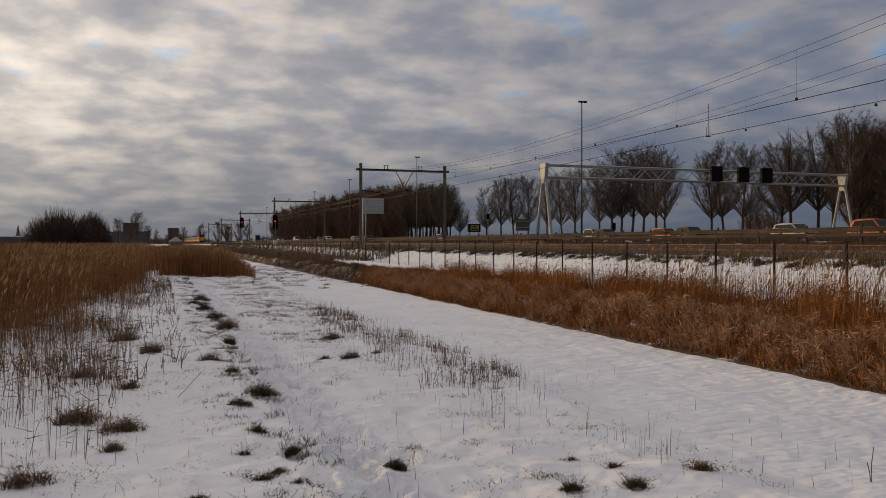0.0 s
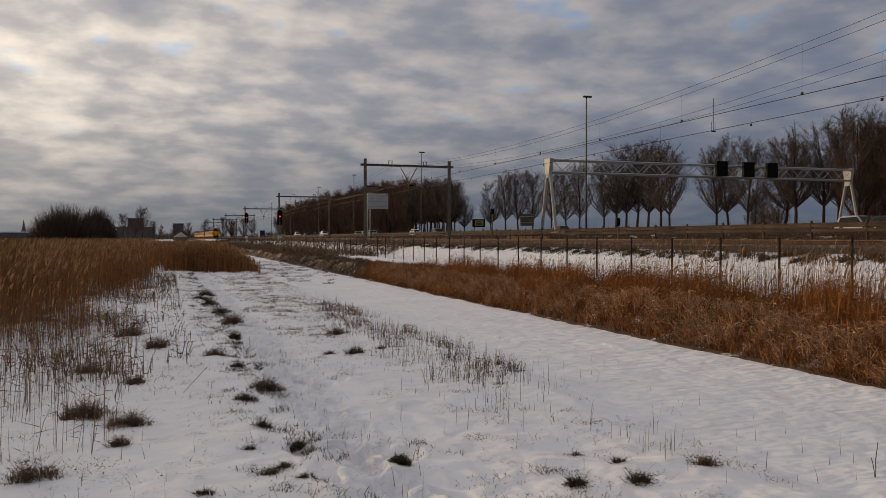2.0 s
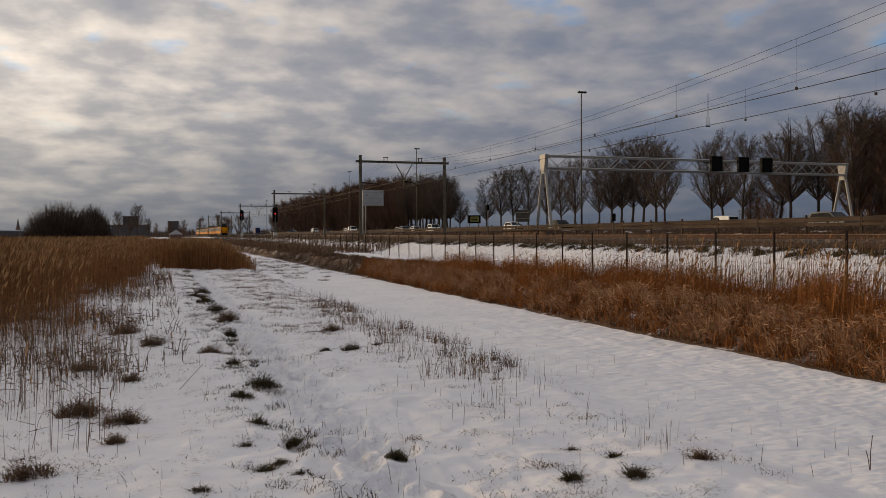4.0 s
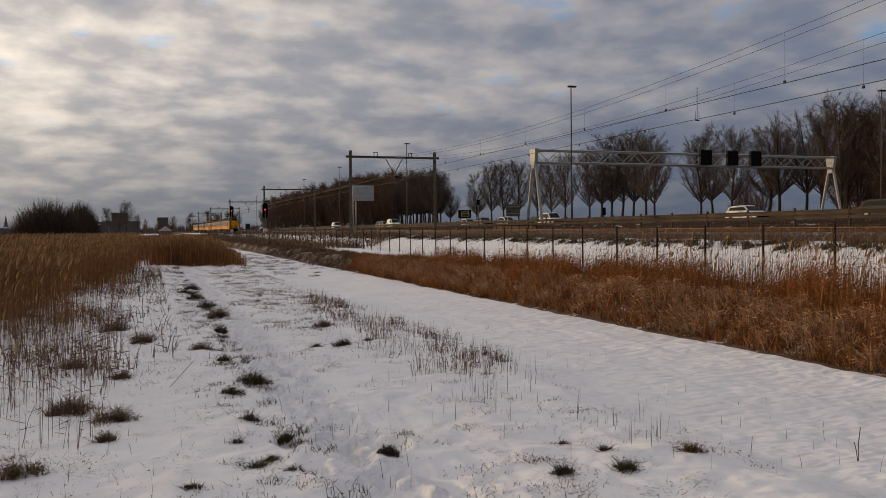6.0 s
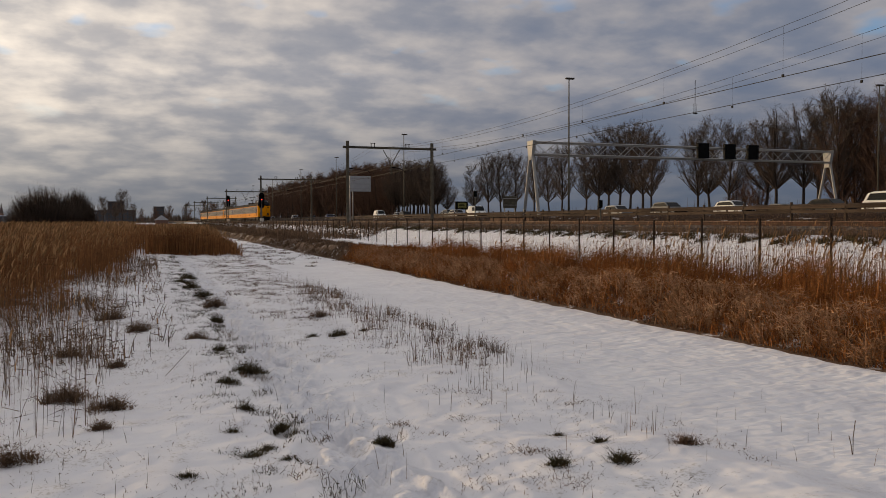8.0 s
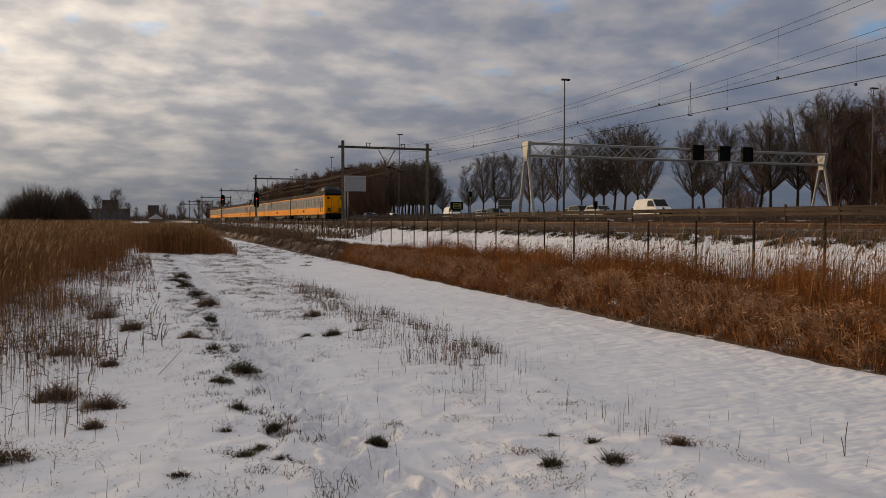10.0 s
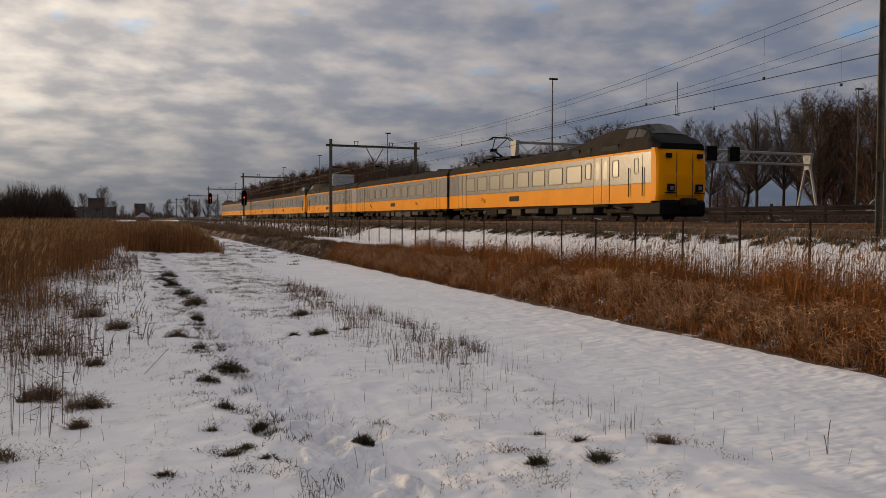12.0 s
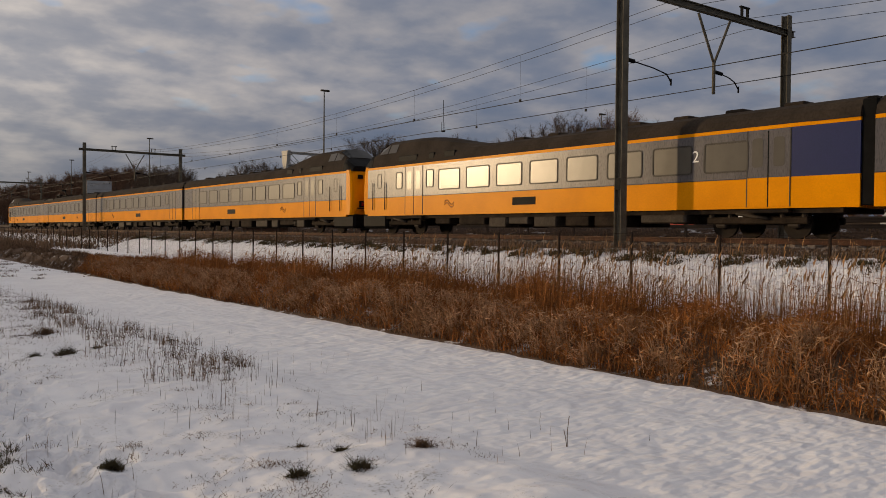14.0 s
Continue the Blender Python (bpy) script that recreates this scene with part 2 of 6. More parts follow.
M_winframe = material("window_gasket", (0.05, 0.045, 0.04), 0.5, 0, None, 3.0, 0, 20, 0.2)
M_window = glass_material("train_glass", (0.065, 0.058, 0.048), 0.28)
M_carglass = glass_material("car_glass", (0.02, 0.022, 0.025), 0.12)
M_carglass.node_tree.nodes["Principled BSDF"].inputs["Specular IOR Level"].default_value = 0.12
M_screen = glass_material("windscreen_glass", (0.008, 0.009, 0.010), 0.12)
M_screen.node_tree.nodes["Principled BSDF"].inputs["Specular IOR Level"].default_value = 0.2
M_white = material("white_mark", (0.8, 0.8, 0.78), 0.5, 0, None, 3.0, 0, 20, 0.1)
M_maroon = material("maroon_mark", (0.16, 0.05, 0.02), 0.5, 0, None, 3.0, 0, 20, 0.1)
M_wheel = material("wheel_steel", (0.030, 0.025, 0.021), 0.85, 0.0, None, 3.0, 0, 20, 0.2, spec=0.04)
M_concrete = material("concrete", (0.36, 0.35, 0.33), 0.9, 0, (0.26, 0.25, 0.23), 0.5, 0.004, 20, 0.3)
M_farwall = material("far_wall", (0.075, 0.078, 0.085), 0.9, 0, (0.055, 0.057, 0.062), 0.1, 0, 2, 0.3)
M_brickwall = material("far_brick", (0.20, 0.12, 0.09), 0.9, 0, (0.15, 0.09, 0.07), 0.1, 0, 2, 0.3)
M_farroof = material("snowy_roof", (0.45, 0.46, 0.48), 0.8, 0, (0.3, 0.3, 0.32), 0.1, 0, 2, 0.2)
M_tileroof = material("tile_roof", (0.10, 0.075, 0.065), 0.8, 0, (0.07, 0.055, 0.05), 0.2, 0, 3, 0.3)
M_panel = material("sign_back", (0.42, 0.42, 0.42), 0.45, 0.5, (0.36, 0.36, 0.36), 1.0, 0, 20, 0.1)
M_red_glow = glow_material("red_signal_lens", (1.0, 0.04, 0.03), 1.6)
M_dim_lamp = glow_material("dim_headlamp", (0.10, 0.09, 0.07), 0.02)
M_head_glow = glow_material("headlamp", (1.0, 0.92, 0.75), 5.0)
M_tail_red = material("tail_lamp", (0.35, 0.01, 0.01), 0.2)
M_amber_glow = glow_material("amber_board", (0.16, 0.14, 0.03), 0.06)

# ---------------------------------------------------------------- mesh helpers


def mesh_from(name, verts, faces, mats, idx=None, smooth=False):
    me = bpy.data.meshes.new(name)
    me.from_pydata(verts, [], faces)
    for m in mats if isinstance(mats, (list, tuple)) else [mats]:
        me.materials.append(m)
    if idx is not None:
        me.polygons.foreach_set("material_index", idx)
    if smooth:
        me.polygons.foreach_set("use_smooth", [True] * len(me.polygons))
    me.update()
    return me


def part(name, bm, mat, parent=None, label="", smooth=False):
    """Links a bmesh as one mesh object under a thing or a part."""
    me = bpy.data.meshes.new(name)
    bm.to_mesh(me)
    bm.free()
    for m in mat if isinstance(mat, (list, tuple)) else [mat]:
        me.materials.append(m)
    if smooth:
        me.polygons.foreach_set("use_smooth", [True] * len(me.polygons))
    ob = new(name, me)
    if parent:
        ob.parent = parent
    if label:
        tagged(ob, label)
    return ob


def add_box(bm, x0, x1, y0, y1, z0, z1, bevel=0.0, turn=None):
    r = bmesh.ops.create_cube(bm, size=1.0)
    vs = r["verts"]
    for v in vs:
        v.co = Vector(((x0 + x1) / 2 + v.co.x * (x1 - x0), (y0 + y1) / 2 + v.co.y * (y1 - y0), (z0 + z1) / 2 + v.co.z * (z1 - z0)))
        if turn:
            v.co = turn @ v.co
    if bevel:
        es = list({e for v in vs for e in v.link_edges})
        bmesh.ops.bevel(bm, geom=es, offset=bevel, segments=1, affect="EDGES", profile=0.5)


def add_tube(bm, a, b, r0, r1=None, n=8, cap=True):
    a, b = Vector(a), Vector(b)
    d = b - a
    r = bmesh.ops.create_cone(bm, cap_ends=cap, segments=n, radius1=r0, radius2=r0 if r1 is None else r1, depth=d.length)
    m = Matrix.Translation((a + b) / 2) @ d.to_track_quat("Z", "Y").to_matrix().to_4x4()
    for v in r["verts"]:
        v.co = m @ v.co


def box(name, x0, x1, y0, y1, z0, z1, mat, parent=None, bevel=0.0, label=""):
    bm = bmesh.new()
    add_box(bm, x0, x1, y0, y1, z0, z1, bevel)
    return part(name, bm, mat, parent, label)


def tube(name, a, b, r, mat, parent=None, n=8, r1=None, label=""):
    bm = bmesh.new()
    add_tube(bm, a, b, r, r1, n)
    return part(name, bm, mat, parent, label, smooth=n > 6)


def prism_lines(lines, r=0.01):
    """Three-sided rods along polylines, as verts and faces."""
    vs, fs = [], []
    for line in lines:
        pts = [Vector(p) for p in line]
        base = len(vs)
        for i, p in enumerate(pts):
            d = (pts[min(i + 1, len(pts) - 1)] - pts[max(i - 1, 0)]).normalized()
            side = d.cross(Vector((0, 0, 1)))
            side = side.normalized() if side.length > 1e-3 else Vector((1, 0, 0))
            upv = side.cross(d)
            for k in range(3):
                a = 2 * math.pi * k / 3
                vs.append(p + (side * math.cos(a) + upv * math.sin(a)) * r)
        for i in range(len(pts) - 1):
            for k in range(3):
                j = (k + 1) % 3
                fs.append((base + 3 * i + k, base + 3 * i + j, base + 3 * i + 3 + j, base + 3 * i + 3 + k))
    return vs, fs


def smoothstep(a, b, x):
    t = np.clip((x - a) / (b - a), 0, 1)
    return t * t * (3 - 2 * t)


# ---------------------------------------------------------------- ground
rng = np.random.default_rng(7)
RAIL = 1.50          # top of the rails
ROAD = 2.0           # surface of the motorway
DITCH_L, DITCH_R = 4.1, 7.75
FENCE_X = 15.6
STEPS = [(1.32 + 0.17 * (1 if i % 2 else -1) + 0.12 * rng.standard_normal(), 2.6 + 0.36 * i + 0.1 * rng.standard_normal()) for i in range(75)]
STEPS += [(1.75 + 0.25 * rng.standard_normal(), 3.0 + 0.55 * i) for i in range(30)]
STEPS += [(1.32 + 0.20 * rng.standard_normal(), 2.8 + 17 * rng.random()) for i in range(150)]
STEPS = np.array(STEPS)


def wave(x, y):
    return (np.sin(1.3 * x + 0.7 * y) * np.sin(0.9 * y - 0.4 * x) + 0.6 * np.sin(2.9 * x - 1.7 * y + 1.0) * np.sin(2.3 * y + 1.1 * x)
            + 0.4 * np.sin(5.1 * x + 3.3 * y) * np.sin(4.7 * y - 2.9 * x))


def bend(y):
    """How far the railway drifts to the left in the distance."""
    return -0.00002 * max(0.0, y - 110.0) ** 2


def height(x, y):
    x, y = np.asarray(x, float), np.asarray(y, float)
    e = 0.12 * np.sin(0.35 * y) + 0.06 * np.sin(1.1 * y + 1)
    bump = 0.03 * wave(x, y) + 0.016 * wave(3.1 * x + 5, 2.7 * y) + 0.008 * wave(7.3 * x, 6.1 * y + 2)
    z = bump * (1 - 0.5 * smoothstep(DITCH_L - 0.3, DITCH_L + 0.3, x + e) * (1 - smoothstep(DITCH_R, DITCH_R + 0.3, x)))
    z = z - 0.10 * smoothstep(DITCH_L - 0.5, DITCH_L + 0.3, x + e)
    lump = 0.10 * np.sin(2.3 * y + 1.2 * x) * np.sin(1.37 * y - 2.1 * x + 0.6) + 0.06 * np.sin(5.3 * y + 2.0) * np.sin(3.9 * x + 1.1 * y)
    z = z + lump * smoothstep(DITCH_R + 0.1, DITCH_R + 0.5, x) * (1 - smoothstep(9.4, 11.0, x))
    z = z + 0.42 * smoothstep(DITCH_R - 0.02 + 0.4 * e, DITCH_R + 0.55 + 0.4 * e, x) - 0.25 * smoothstep(9.5, 13, x)
    z = z + 0.95 * smoothstep(16.5, 20.6, x)
    z = z - 0.35 * smoothstep(32.5, 34, x) + (ROAD - 0.72) * smoothstep(35.0, 38.0, x)
    z = z - 1.6 * smoothstep(88, 94, x)
    far = smoothstep(60, 140, np.hypot(x - 20, y) * (x < 10))
    return z * (1 - 0.6 * far * (x < 7))


def build_ground():
    def steps(pairs):
        out = []
        for a, b, s in pairs:
            out += list(np.arange(a, b - 1e-6, s))
        return np.array(out + [pairs[-1][1]])
    xs = steps([(-2500, -500, 500), (-500, -100, 80), (-100, -20, 8), (-20, -4, 1.0), (-4, 0.6, 0.2), (0.6, 2.2, 0.035), (2.2, 10, 0.18), (10, 22, 0.4), (22, 34, 3), (34, 40, 0.5), (40, 88, 8), (88, 100, 1.5), (100, 500, 80), (500, 2500, 500)])
    ys = steps([(-600, -100, 100), (-100, -20, 8), (-20, 2, 0.8), (2, 13, 0.05), (13, 16, 0.1), (16, 34, 0.25), (34, 90, 1.2), (90, 300, 8), (300, 1000, 70), (1000, 4000, 600)])
    X, Y = np.meshgrid(xs, ys)
    Z = height(X, Y)
    for sx, sy in STEPS:
        u, v = (X - sx) / 0.075, (Y - sy) / 0.15
        q = u * u + v * v
        Z = Z - 0.055 * np.exp(-q * q * 0.6) + 0.010 * np.exp(-((np.sqrt(q) - 1.5) ** 2) * 6)
    track = np.exp(-((X - 1.34) / 0.36) ** 2) * (Y < 70)
    Z = Z - 0.045 * track + 0.022 * track * np.sin(17 * X + 5 * Y) * np.sin(13 * Y - 4 * X)
    n, m = X.shape
    verts = np.stack([X, Y, Z], -1).reshape(-1, 3)
    i = np.arange(n - 1)[:, None] * m + np.arange(m - 1)[None]
    faces = np.stack([i, i + 1, i + m + 1, i + m], -1).reshape(-1, 4)
    cx, cy = X[:-1, :-1] + 0.1, Y[:-1, :-1] + 0.1
    e = 0.5 * np.sin(0.8 * cy) + 0.3 * np.sin(2.1 * cy + cx)
    idx = np.zeros(cx.shape, int)
    idx[(cx > DITCH_R - 0.05) & (cx < 12.2 + e) & (cy < 400)] = 1
    idx[(cx < -2.6 + e) & (cx > -60) & (cy > 16.5 + e) & (cy < 90)] = 1
    idx[(cx > 34.2) & (cx < 92)] = 2
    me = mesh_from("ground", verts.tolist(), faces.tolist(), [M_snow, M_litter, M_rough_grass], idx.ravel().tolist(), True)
    tagged(new("ground", me), "snow-covered polder ground with trodden footpath and frozen ditch", "ground", kind="structure")


build_ground()

# ---------------------------------------------------------------- railway
TRACKS = (24.4, 28.6)
Y_NEAR, Y_FAR = -60, 900


def strip(name, profile, y0, y1, mat, label, category, kind="structure", parent=None, n=1, curved=True):
    """A long body of one cross-section (x, z points) along y."""
    ys = np.linspace(y0, y1, n + 1)
    k = len(profile)
    vs = [(x + (bend(y) if curved else 0), y, z) for y in ys for x, z in profile]
    fs = [(i * k + j, i * k + (j + 1) % k, (i + 1) * k + (j + 1) % k, (i + 1) * k + j) for i in range(n) for j in range(k)]
    fs += [tuple(range(k))[::-1], tuple(n * k + j for j in range(k))]
    ob = new(name, mesh_from(name, vs, fs, mat))
    if parent:
        ob.parent = parent
    return tagged(ob, label, category, kind=kind)


strip("ballast_bed", [(21.6, 0.7), (22.4, RAIL - 0.26), (30.6, RAIL - 0.26), (31.6, 0.7)], Y_NEAR, Y_FAR, M_ballast, "brown stone ballast bed under two railway tracks", "ballast", n=80)


def ballast_stones():
    vs, fs = [], []
    r = np.random.default_rng(3)
    for _ in range(9000):
        y = 6 + 130 * r.random() ** 1.7
        x = 21.7 + 1.9 * r.random()
        z = 0.7 + (RAIL - 0.96) * min((x - 21.6) / 0.8, 1.0)
        s = 0.035 + 0.04 * r.random()
        b = len(vs)
        a = r.random() * 3
        for k in range(3):
            vs.append((x + s * math.cos(a + 2.1 * k), y + s * math.sin(a + 2.1 * k), z - 0.02))
        vs.append((x, y, z + s * 0.9))
        fs += [(b, b + 1, b + 3), (b + 1, b + 2, b + 3), (b + 2, b, b + 3)]
    tagged(new("ballast_stones", mesh_from("ballast_stones", vs, fs, M_sleeper)), "loose rust-stained ballast stones on the bed's shoulder", "stones", kind="stuff")


ballast_stones()


def build_track(cx, label):
    t = tagged(new("railway_track"), label, "railway track", "two tracks", kind="structure")
    for s in (-0.7525, 0.7525):
        x = cx + s
        strip("rail", [(x - 0.07, RAIL - 0.17), (x - 0.02, RAIL - 0.15), (x - 0.02, RAIL - 0.04), (x - 0.036, RAIL - 0.03), (x - 0.036, RAIL - 0.004), (x + 0.036, RAIL - 0.004), (x + 0.036, RAIL - 0.03), (x + 0.02, RAIL - 0.04), (x + 0.02, RAIL - 0.15), (x + 0.07, RAIL - 0.17)], Y_NEAR, Y_FAR, M_rail, "", "", "", t, n=80)
        strip("running_surface", [(x - 0.03, RAIL - 0.006), (x - 0.03, RAIL), (x + 0.03, RAIL), (x + 0.03, RAIL - 0.006)], Y_NEAR, Y_FAR, M_railtop, "polished running surface", "", "", t, n=80)
    bm = bmesh.new()
    add_box(bm, -1.3, 1.3, -0.13, 0.13, -0.30, -0.172, 0.02)
    first = part("sleeper", bm, M_sleeper, t)
    first.location = (cx, 0, RAIL)
    for i in range(1, 140):
        ob = new("sleeper", first.data)
        ob.parent, ob.location = t, (cx, 0.62 * i, RAIL)


build_track(TRACKS[0], "rusty rails on concrete sleepers with polished tops")
build_track(TRACKS[1], "rusty rails on concrete sleepers beside another track")
MAST_X, MAST_W = 21.65, 10.25
PORTALS = [-54.0, 18.4, 91.5, 167.0, 240.0, 313.0, 386.0, 460.0]
TOP = 10.75


def i_beam(bm, x, y, z0, z1, w=0.30, d=0.30, t=0.03):
    a, b, c = w / 2, d / 2, t / 2
    prof = [(-a, -b), (a, -b), (a, -b + t), (c, -b + t), (c, b - t), (a, b - t), (a, b), (-a, b), (-a, b - t), (-c, b - t), (-c, -b + t), (-a, -b + t)]
    lo, hi = [[bm.verts.new((x + px, y + py, z)) for px, py in prof] for z in (z0, z1)]
    for k in range(12):
        j = (k + 1) % 12
        bm.faces.new((lo[k], lo[j], hi[j], hi[k]))
    bm.faces.new(hi)
    bm.faces.new(lo[::-1])


def portal():
    """Catenary portal over both tracks; base of the left post at the origin."""
    e = tagged(new("catenary_portal"), "weathered steel catenary portal with two posts over the tracks", "portal", "catenary portals")
    for k in (0, MAST_W):
        bm = bmesh.new()
        i_beam(bm, k, 0, 0, TOP - 1.0)
        post = part("post", bm, M_mast, e)
        box("foundation", k - 0.4, k + 0.4, -0.4, 0.4, -0.5, 0.12, M_concrete, post, 0.03, "concrete foundation block")
        box("mark_plate", k - 0.17, k - 0.155, -0.12, 0.12, 2.1, 2.5, M_black, post)
    bm = bmesh.new()
    z = TOP - 1.9
    add_box(bm, -0.55, MAST_W + 0.55, -0.1, 0.1, z + 0.065, z + 0.09)
    add_box(bm, -0.55, MAST_W + 0.55, -0.1, 0.1, z + 0.29, z + 0.315)
    add_box(bm, -0.55, MAST_W + 0.55, -0.012, 0.012, z + 0.09, z + 0.29)
    part("crossbeam", bm, M_mast, e)
    for x in (TRACKS[0] - MAST_X + 0.25, TRACKS[1] - MAST_X + 0.25):
        bm = bmesh.new()
        add_box(bm, x - 0.22, x - 0.16, -0.05, 0.05, z + 0.3, z + 0.68)
        add_box(bm, x + 0.16, x + 0.22, -0.05, 0.05, z + 0.3, z + 0.68)
        add_box(bm, x - 0.3, x + 0.3, -0.05, 0.05, z + 0.68, z + 0.74)
        part("insulator_bracket", bm, M_black, e)
    bm = bmesh.new()
    xm = MAST_W / 2 + 0.1
    add_tube(bm, (xm - 1.0, 0, z), (xm, 0, z - 1.75), 0.05, n=6)
    add_tube(bm, (xm + 1.0, 0, z), (xm, 0, z - 1.75), 0.05, n=6)
    add_tube(bm, (xm, 0, z - 1.65), (xm, 0, z - 2.9), 0.07, n=6)
    part("drop_arm", bm, M_mast, e)
    for x0, x1, zz in ((0.15, TRACKS[0] - MAST_X - 0.1, z - 2.25), (xm + 0.05, TRACKS[1] - MAST_X - 0.1, z - 2.05)):
        bm = bmesh.new()
        add_tube(bm, (x0, 0, zz), (x0 + 0.45, 0, zz - 0.03), 0.075, n=8)
        pts = [(x0 + 0.4, 0, zz - 0.03), (x0 + (x1 - x0) * 0.6, 0, zz - 0.12), (x1 - 0.25, 0, zz - 0.25), (x1, 0, zz - 0.5)]
        for a, b in zip(pts, pts[1:]):
            add_tube(bm, a, b, 0.025, n=6)
        add_box(bm, x1 - 0.03, x1 + 0.03, -0.02, 0.02, zz - 0.62, zz - 0.38)
        part("steady_arm", bm, M_black, e)
    return e


first_portal = portal()
first_portal.matrix_basis = pose(MAST_X, PORTALS[0], 1.0)
for y in PORTALS[1:]:
    copy_thing(first_portal, pose(MAST_X + bend(y), y, 1.0))


def wires():
    kinds = [(TRACKS[0], 9.05 + 1.0, 1.55, 0.011, "messenger_wire"), (TRACKS[0] + 0.35, 9.0 + 0.85, 1.5, 0.011, "messenger_wire"),
             (TRACKS[1], 9.05 + 1.0, 1.55, 0.011, "messenger_wire"), (TRACKS[1] + 0.35, 9.0 + 0.7, 1.4, 0.011, "messenger_wire"),
             (TRACKS[0], 7.42, 0.06, 0.019, "contact_wire"), (TRACKS[1], 7.58, 0.06, 0.019, "contact_wire")]
    for x, z, sag, r, name in kinds:
        line = []
        for a, b in zip(PORTALS, PORTALS[1:]):
            for k in range(12):
                u = k / 12
                line.append((x + bend(a) * (1 - u) + bend(b) * u, a + (b - a) * u, z - 4 * sag * u * (1 - u)))
        vs, fs = prism_lines([line], r)
        tagged(new(name, mesh_from(name, vs, fs, M_wire)), "thin dark overhead wire strung between the portals", "wire", "overhead wires")
    # droppers with their clamps
    for x, z, sag in ((TRACKS[0], 10.05, 1.55), (TRACKS[1], 10.05, 1.55)):
        lines = []
        for a, b in zip(PORTALS, PORTALS[1:]):
            for k in range(1, 9):
                u = k / 9
                y, xd = a + (b - a) * u, x + bend(a) * (1 - u) + bend(b) * u
                lines.append([(xd, y, 7.42), (xd, y, z - 4 * sag * u * (1 - u))])
        v, f = prism_lines(lines, 0.004)
        tagged(new("droppers", mesh_from("droppers", v, f, M_wire)), "thin droppers hanging the contact wire", "wire", kind="stuff")
        bm = bmesh.new()
        for ln in lines:
            add_box(bm, ln[0][0] - 0.03, ln[0][0] + 0.03, ln[0][1] - 0.05, ln[0][1] + 0.05, 7.38, 7.5)
        part("clamps", bm, M_wire).name = "wire_clamps"
        tagged(bpy.data.objects["wire_clamps"] if x == TRACKS[0] else scene.collection.objects[-1], "small dark clamps on the contact wire", "clamps", kind="stuff")
    e = tagged(new("section_insulator"), "vertical section insulator rod hung from the overhead wire", "insulator")
    tube("rod", (TRACKS[1], 37.7, 7.5), (TRACKS[1], 37.7, 9.3), 0.016, M_wire, e)
    bm = bmesh.new()
    for s in (-0.12, 0.12):
        add_tube(bm, (TRACKS[1] + s, 37.7, 7.5), (TRACKS[1] + s, 37.7, 8.0), 0.011, n=6)
    add_box(bm, TRACKS[1] - 0.14, TRACKS[1] + 0.14, 37.67, 37.73, 7.45, 7.5)
    part("bridle", bm, M_wire, e)


wires()


def signal(x, y, z0, h):
    e = tagged(new("railway_signal"), "black railway signal showing red on a slim mast", "signal", "railway signals")
    bm = bmesh.new()
    add_tube(bm, (0, 0, 0), (0, 0, h), 0.09, n=10)
    part("mast", bm, M_mast, e, smooth=True)
    bm = bmesh.new()
    add_box(bm, -0.5, 0.5, 0.0, 0.06, h - 1.0, h + 1.0, 0.02)
    bmesh.ops.create_cone(bm, cap_ends=True, segments=20, radius1=0.5, radius2=0.5, depth=0.06, matrix=pose(0, 0.03, h + 1.0, 90))
    bmesh.ops.create_cone(bm, cap_ends=True, segments=20, radius1=0.5, radius2=0.5, depth=0.06, matrix=pose(0, 0.03, h - 1.0, 90))
    part("backboard", bm, M_black, e)
    for k, zz in enumerate((h + 0.9, h + 0.2, h - 0.5)):
        bm = bmesh.new()
        bmesh.ops.create_cone(bm, cap_ends=True, segments=16, radius1=0.12, radius2=0.12, depth=0.05, matrix=pose(0, -0.03, zz, 90))
        lens = part("lens", bm, M_red_glow if k == 1 else M_rubber, e, "glowing red lens" if k == 1 else "")
        bm = bmesh.new()
        add_box(bm, -0.19, 0.19, -0.3, -0.06, zz + 0.18, zz + 0.2)
        part("hood", bm, M_black, lens)
    box("signal_cabinet", -0.35, 0.35, -0.3, 0.3, 0, 1.1, M_galv, e, 0.02, "grey relay cabinet at the mast's foot")
    e.matrix_basis = pose(x + bend(y), y, z0)
    return e


signal(20.55, 224.0, 1.0, 5.9)
signal(20.6, 158.0, 1.0, 4.5)


def fence():
    """Mesh fence between the ditch and the tracks, bay by bay."""
    step, h = 2.45, 1.56
    e = tagged(new("railway_fence"), "dark wire mesh fence with slim steel posts along the railway", "fence")
    bm = bmesh.new()
    add_box(bm, -0.025, 0.025, -0.025, 0.025, -0.3, h + 0.02, 0.006)
    post = part("post", bm, M_fence, e)
    lines = [[(0, 0.03, z), (0, step - 0.03, z)] for z in np.linspace(0.06, h - 0.02, 12)]
    lines += [[(0, y, 0.05), (0, y, h)] for y in np.linspace(0.06, step - 0.06, 34)]
    vs, fs = prism_lines(lines, 0.0014)
    v2, f2 = prism_lines([[(0, 0, h - 0.01), (0, step, h - 0.01)]], 0.006)
    fs += [tuple(i + len(vs) for i in f) for f in f2]
    vs += v2
    panel = mesh_from("mesh_panel", vs, fs, M_fence)
    for i in range(-6, 118):
        y = i * step + 0.6
        z = float(height(FENCE_X, y)) - 0.02
        if i == -6:
            post.location = (FENCE_X, y, z)
        else:
            ob = new("post", post.data)
            ob.parent, ob.location = e, (FENCE_X, y, z)
        ob = new("mesh_panel", panel)
        ob.parent, ob.location = e, (FENCE_X, y, z)


fence()

